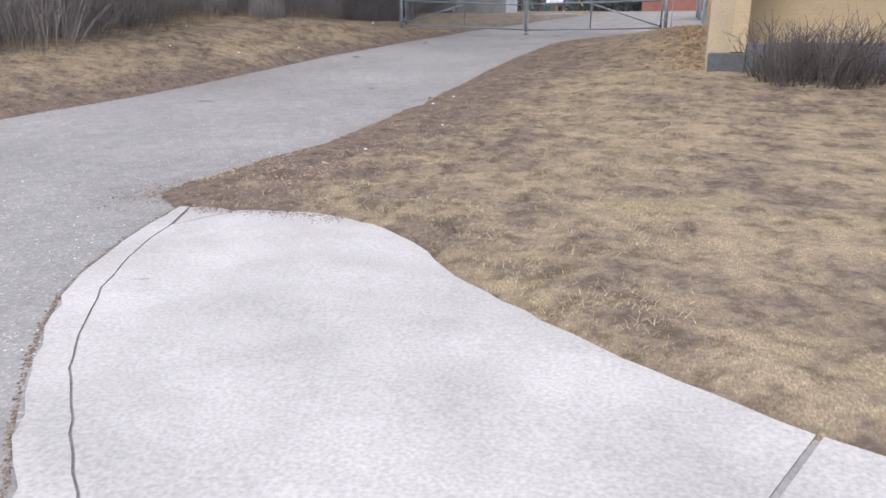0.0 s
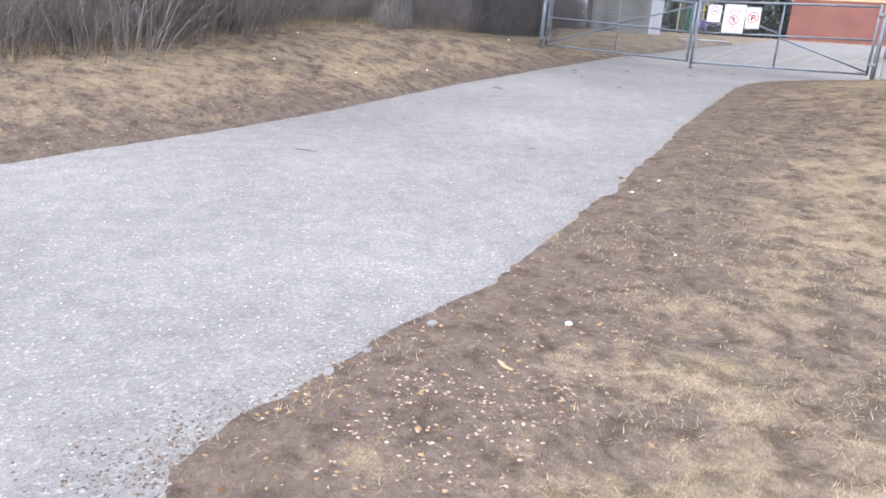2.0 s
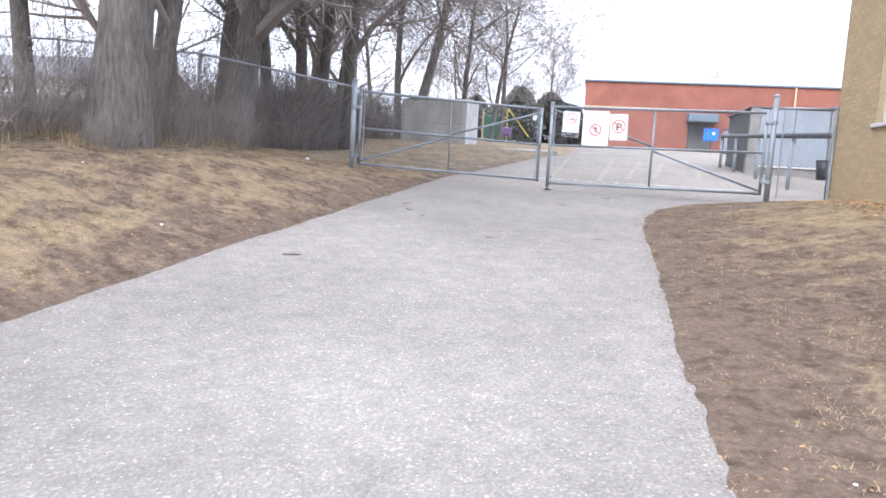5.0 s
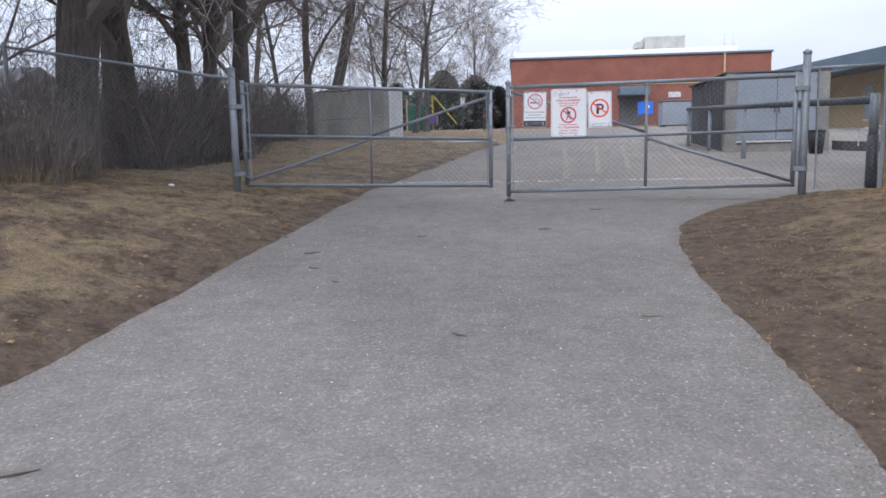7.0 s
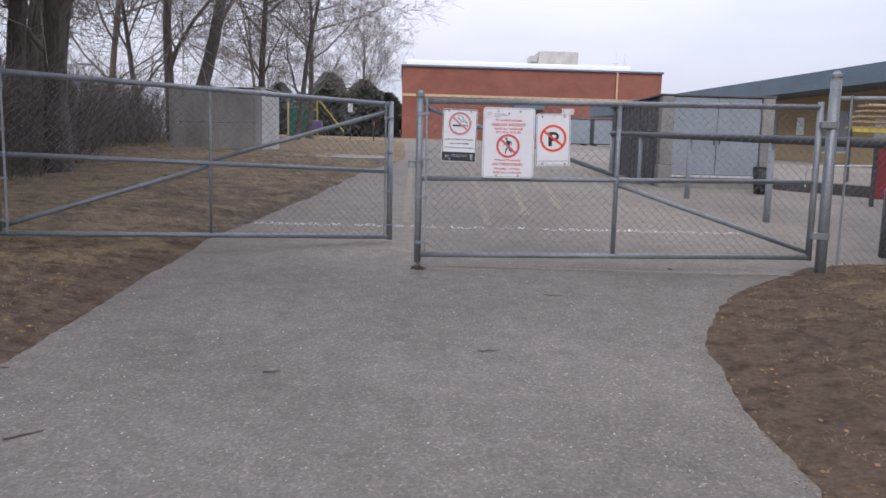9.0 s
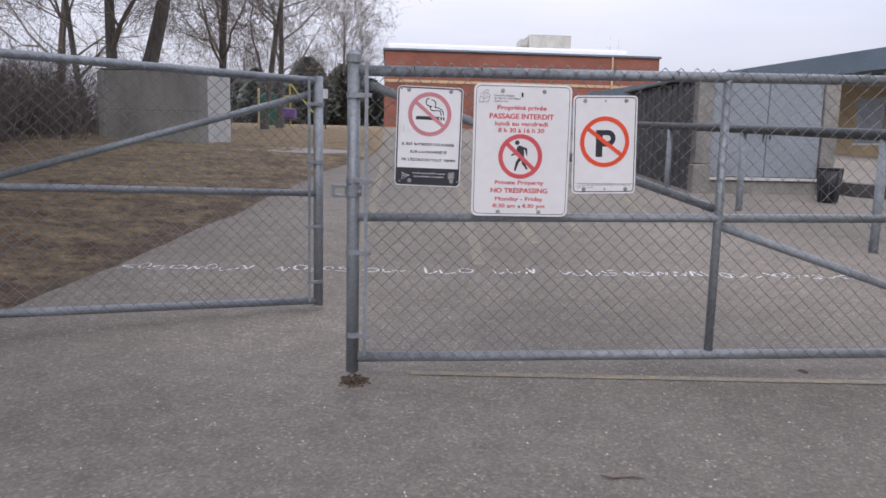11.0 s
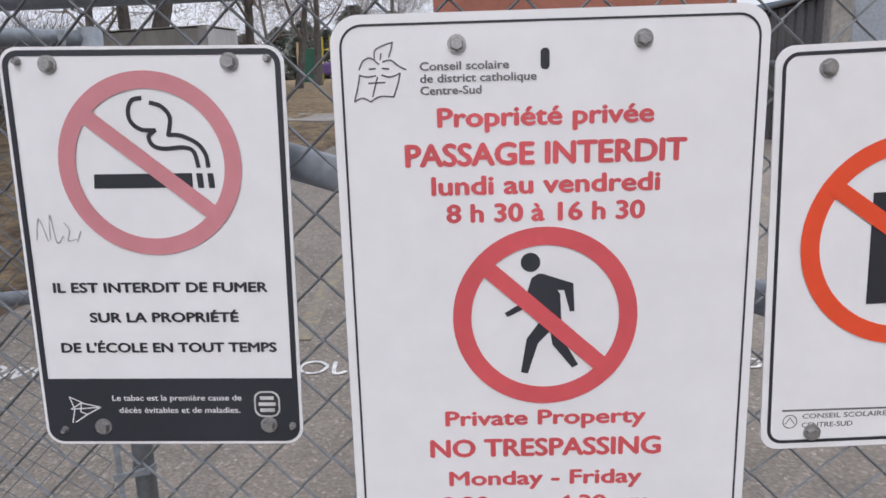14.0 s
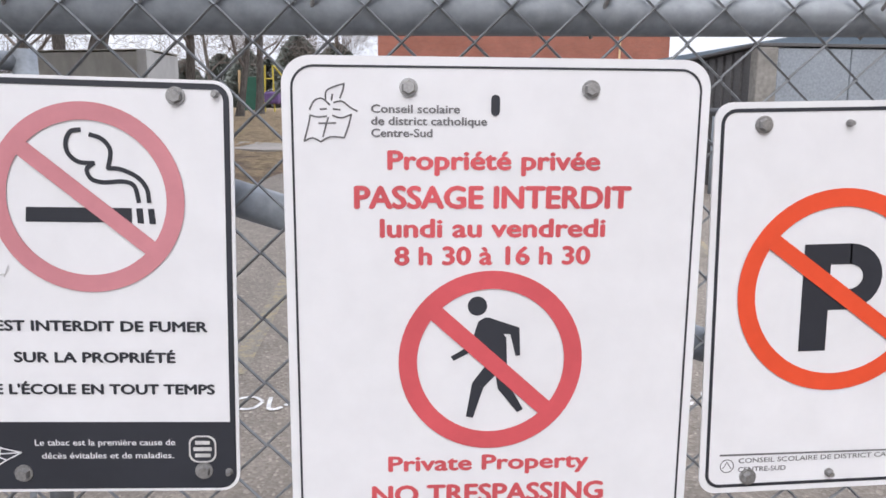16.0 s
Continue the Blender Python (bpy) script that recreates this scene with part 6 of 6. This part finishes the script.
for x, y, w, h in ((9.9, 58.0, 1.9, 1.5), (12.0, 58.0, 1.8, 1.5)):
    ct = thing("metal_container", pose(x, y, road_z(y)), "blue-grey metal refuse container by the brick wing", "container", "containers")
    part("body", boxed((-w / 2, -0.7, 0.08), (w / 2, 0.7, h), 0.04), GREY_PANEL, ct)
    part("lid", boxed((-w / 2 - 0.04, -0.74, h + 0.003), (w / 2 + 0.04, 0.74, h + 0.08), 0.03), DARK_PANEL, ct)
    for sx in (-1, 1):
        part("foot", boxed((sx * w * 0.4 - 0.06, -0.5, -0.02), (sx * w * 0.4 + 0.06, 0.5, 0.079)), DARK_STEEL, ct)
bin_ = thing("waste_bin", pose(6.4, 27.35, road_z(27.35)), "black ribbed waste bin beside the enclosure", "bin")
part("body", tube(bmesh.new(), (0, 0, 0.0), (0, 0, 0.46), 0.125, 0.165, 18), BLACK_PLASTIC, bin_, smooth=True)
part("rim", tube(bmesh.new(), (0, 0, 0.462), (0, 0, 0.49), 0.172, 0.172, 18), BLACK_PLASTIC, bin_)
for k in range(9):
    a_ = 2 * math.pi * k / 9
    part("rib", tube(bmesh.new(), (0.128 * math.cos(a_), 0.128 * math.sin(a_), 0.01), (0.167 * math.cos(a_), 0.167 * math.sin(a_), 0.46), 0.008, sides=5), DARK_STEEL, bin_)
rack = thing("hand_rail", pose(7.75, 27.6, road_z(27.6) + 0.12), "white bent tube handrail on the low wall", "rail")
rk = Tubes()
rk.run([Vector(p) for p in ((-0.4, 0, 0), (-0.4, 0, 0.28), (-0.34, 0, 0.36), (-0.1, -0.1, 0.40), (0.6, -0.7, 0.42), (0.9, -1.0, 0.42), (0.95, -1.05, 0.0))], [0.015] * 7, 8)
raw_part("tube", rk.v, rk.f, FRAME_ALU, rack, smooth=True)
red = thing("red_panel", pose(7.75, 25.9, road_z(25.9)), "dull red upright panel in a dark frame", "panel")
part("sheet", boxed((-0.2, -0.02, 0.12), (0.35, 0.02, 0.95), 0.01), RED_PLASTIC, red)
part("frame", boxed((-0.25, -0.03, 0.0), (-0.205, 0.03, 1.0)), DARK_STEEL, red)
part("frame", boxed((0.355, -0.03, 0.0), (0.40, 0.03, 1.0)), DARK_STEEL, red)
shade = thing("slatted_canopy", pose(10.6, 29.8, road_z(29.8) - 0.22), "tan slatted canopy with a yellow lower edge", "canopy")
for k in range(5):
    part("slat", boxed((-1.0, -0.1 * k, 1.42 + 0.11 * k), (1.4, -0.1 * k + 0.35, 1.46 + 0.11 * k)), PALE_TRIM, shade)
part("edge_board", boxed((-1.05, -0.03, 1.33), (1.4, 0.02, 1.41)), YELLOW_PAINT, shade, "yellow edge board")
for px_ in (-0.9, 1.25):
    part("post", tube(bmesh.new(), (px_, 0.3, 0.10), (px_, 0.3, 1.42), 0.045, sides=10), DARK_STEEL, shade)

play = thing("play_frame", pose(-4.9, 55.0, road_z(55)), "yellow, purple and green playground climbing frame", "playground")
for a, b, r, m_ in (((-0.45, 0, 0), (-0.4, 0, 2.2), 0.04, YELLOW_PAINT), ((0.0, 0, 0), (-0.05, 0, 2.2), 0.04, YELLOW_PAINT), ((0.0, 0, 2.2), (1.45, -0.4, 0.45), 0.036, YELLOW_PAINT)):
    part("bar", tube(bmesh.new(), a, b, r, sides=8), m_, play)
part("bar", tube(bmesh.new(), (-0.42, 0, 1.6), (-0.03, 0, 1.6), 0.035, sides=8), YELLOW_PAINT, play)
part("tub", boxed((-0.42, -0.4, 0.45), (0.25, 0.5, 1.0), 0.1), PURPLE, play, "purple moulded base")
part("panel", boxed((-1.6, 0.3, 0.15), (-0.55, 0.4, 1.7), 0.03), GREEN_PLASTIC, play, "green climbing panel")
part("post", tube(bmesh.new(), (-1.65, 0.35, 0), (-1.65, 0.35, 2.0), 0.06, sides=8), PALE_TRIM, play)
post_sign = thing("post_sign", pose(-2.9, 52.0, road_z(52)), "small white notice on a dark post", "sign")
part("post", tube(bmesh.new(), (0, 0, 0), (0, 0, 1.9), 0.03, sides=8), DARK_STEEL, post_sign)
part("plate", boxed((-0.12, -0.045, 1.45), (0.12, -0.031, 1.9)), SNOWY, post_sign)
marker = thing("marker_post", pose(-1.62, 50.0, road_z(50)), "slim dark post with a dull orange top by the car park", "post")
part("shaft", tube(bmesh.new(), (0, 0, -0.1), (0, 0, 0.75), 0.03, sides=8), DARK_STEEL, marker)
part("cap", tube(bmesh.new(), (0, 0, 0.752), (0, 0, 0.98), 0.036, sides=8), ORANGE, marker, "dull orange sleeve")

house = thing("white_house", pose(-33.0, 46.0, 2.6), "low white-sided house behind the brush", "house")
part("wall", boxed((-7, 0, -0.5), (6.5, 7, 2.9)), HOUSE_WHITE, house)
hr = bmesh.new()
hv = [hr.verts.new(p) for p in ((-7.5, -0.5, 2.85), (7.0, -0.5, 2.85), (7.0, 7.5, 2.85), (-7.5, 7.5, 2.85), (-7.5, 3.5, 4.7), (7.0, 3.5, 4.7))]
for idx in ((0, 1, 5, 4), (2, 3, 4, 5), (1, 2, 5), (3, 0, 4), (0, 3, 2, 1)):
    hr.faces.new([hv[i] for i in idx])
bmesh.ops.recalc_face_normals(hr, faces=hr.faces)
part("roof", hr, ROOF_GREY, house)
for wx in (-4.8, -1.5, 2.2):
    wnd = part("window", boxed((wx, -0.03, 0.8), (wx + 1.3, -0.004, 2.0)), GLASS_SKY, house)
    part("window_frame", boxed((wx - 0.08, -0.05, 0.7), (wx + 1.38, -0.031, 0.8)), SNOWY, wnd)
far_fence = thing("board_fence", pose(-20.0, 38.0, 2.3), "weathered grey-brown board fence behind the brush", "fence")
for k in range(40):
    part("board", boxed((-14 + k * 0.45, 0, -0.2), (-13.57 + k * 0.45, 0.03, 1.5 + 0.03 * (k % 3)), 0.0), BRUSH, far_fence)

# ---------- broken edge of the asphalt ----------
erng = random.Random(15)
for x, y, s in ((1.40, 5.62, 0.035), (1.27, 4.98, 0.035), (1.30, 5.22, 0.03)):
    n_ = 7
    pts = [(s * erng.uniform(0.4, 0.75) * math.cos(2 * math.pi * k / n_), s * erng.uniform(0.9, 1.5) * math.sin(2 * math.pi * k / n_)) for k in range(n_)]
    fr = part("asphalt_fragment", prism(pts, -0.03, 0.004), FRAGMENT)
    fr.matrix_world = pose(x, y, max(road_z(y), ground_z(x, y)) + 0.002, erng.uniform(-4, 4), erng.uniform(-4, 4), erng.uniform(-15, 15))
    tagged(fr, "pale crumbled asphalt piece at the lane edge", "fragment", "crumbled lane edge")

# ---------- bricks of the tan wall ----------
BRICK_L, BRICK_H, JOINT_W = 0.205, 0.062, 0.010


def brick_faces(y0, y1, z0, z1):
    a, b = WALL_X - 0.003, WALL_X + 0.01
    v = [(x, y, z) for x in (a, b) for y in (y0, y1) for z in (z0, z1)]
    return v, [(0, 1, 3, 2), (4, 6, 7, 5), (0, 4, 5, 1), (2, 3, 7, 6), (1, 5, 7, 3), (0, 2, 6, 4)]


bv, bf = brick_faces(-BRICK_L / 2, BRICK_L / 2, -BRICK_H / 2, BRICK_H / 2)
brick_mesh = bpy.data.meshes.new("brick")
brick_mesh.from_pydata([(x - WALL_X, y, z) for x, y, z in bv], [], bf)
brick_mesh.materials.append(TAN_BRICK)
rest_v, rest_f, singles = [], [], 0
course = 0
z = 0.95
while z < 7.3:
    y = NORTH_Y - (0.11 if course % 2 else 0.0)
    while y - BRICK_L > SOUTH_Y:
        yc = y - BRICK_L / 2
        clear = all(abs(yc - wy) > wh + BRICK_L / 2 - 0.02 or not (SILL - 0.10 < z < HEAD + 0.05) for wy, wh in WINDOWS)
        if clear:
            if 1.5 < z < 2.75 and yc > 17.0 and singles < 300:
                ob = new("brick", brick_mesh)
                ob.parent = wall_west
                ob.location = to_tan @ Vector((WALL_X, yc, z))
                singles += 1
            else:
                v_, f_ = brick_faces(yc - BRICK_L / 2, yc + BRICK_L / 2, z - BRICK_H / 2, z + BRICK_H / 2)
                i = len(rest_v)
                rest_v += [tuple(to_tan @ Vector(p)) for p in v_]
                rest_f += [tuple(i + k for k in q) for q in f_]
        y -= BRICK_L + JOINT_W
    z += BRICK_H + JOINT_W
    course += 1
tagged(raw_part("brickwork", rest_v, rest_f, TAN_BRICKS, wall_west), kind="stuff")
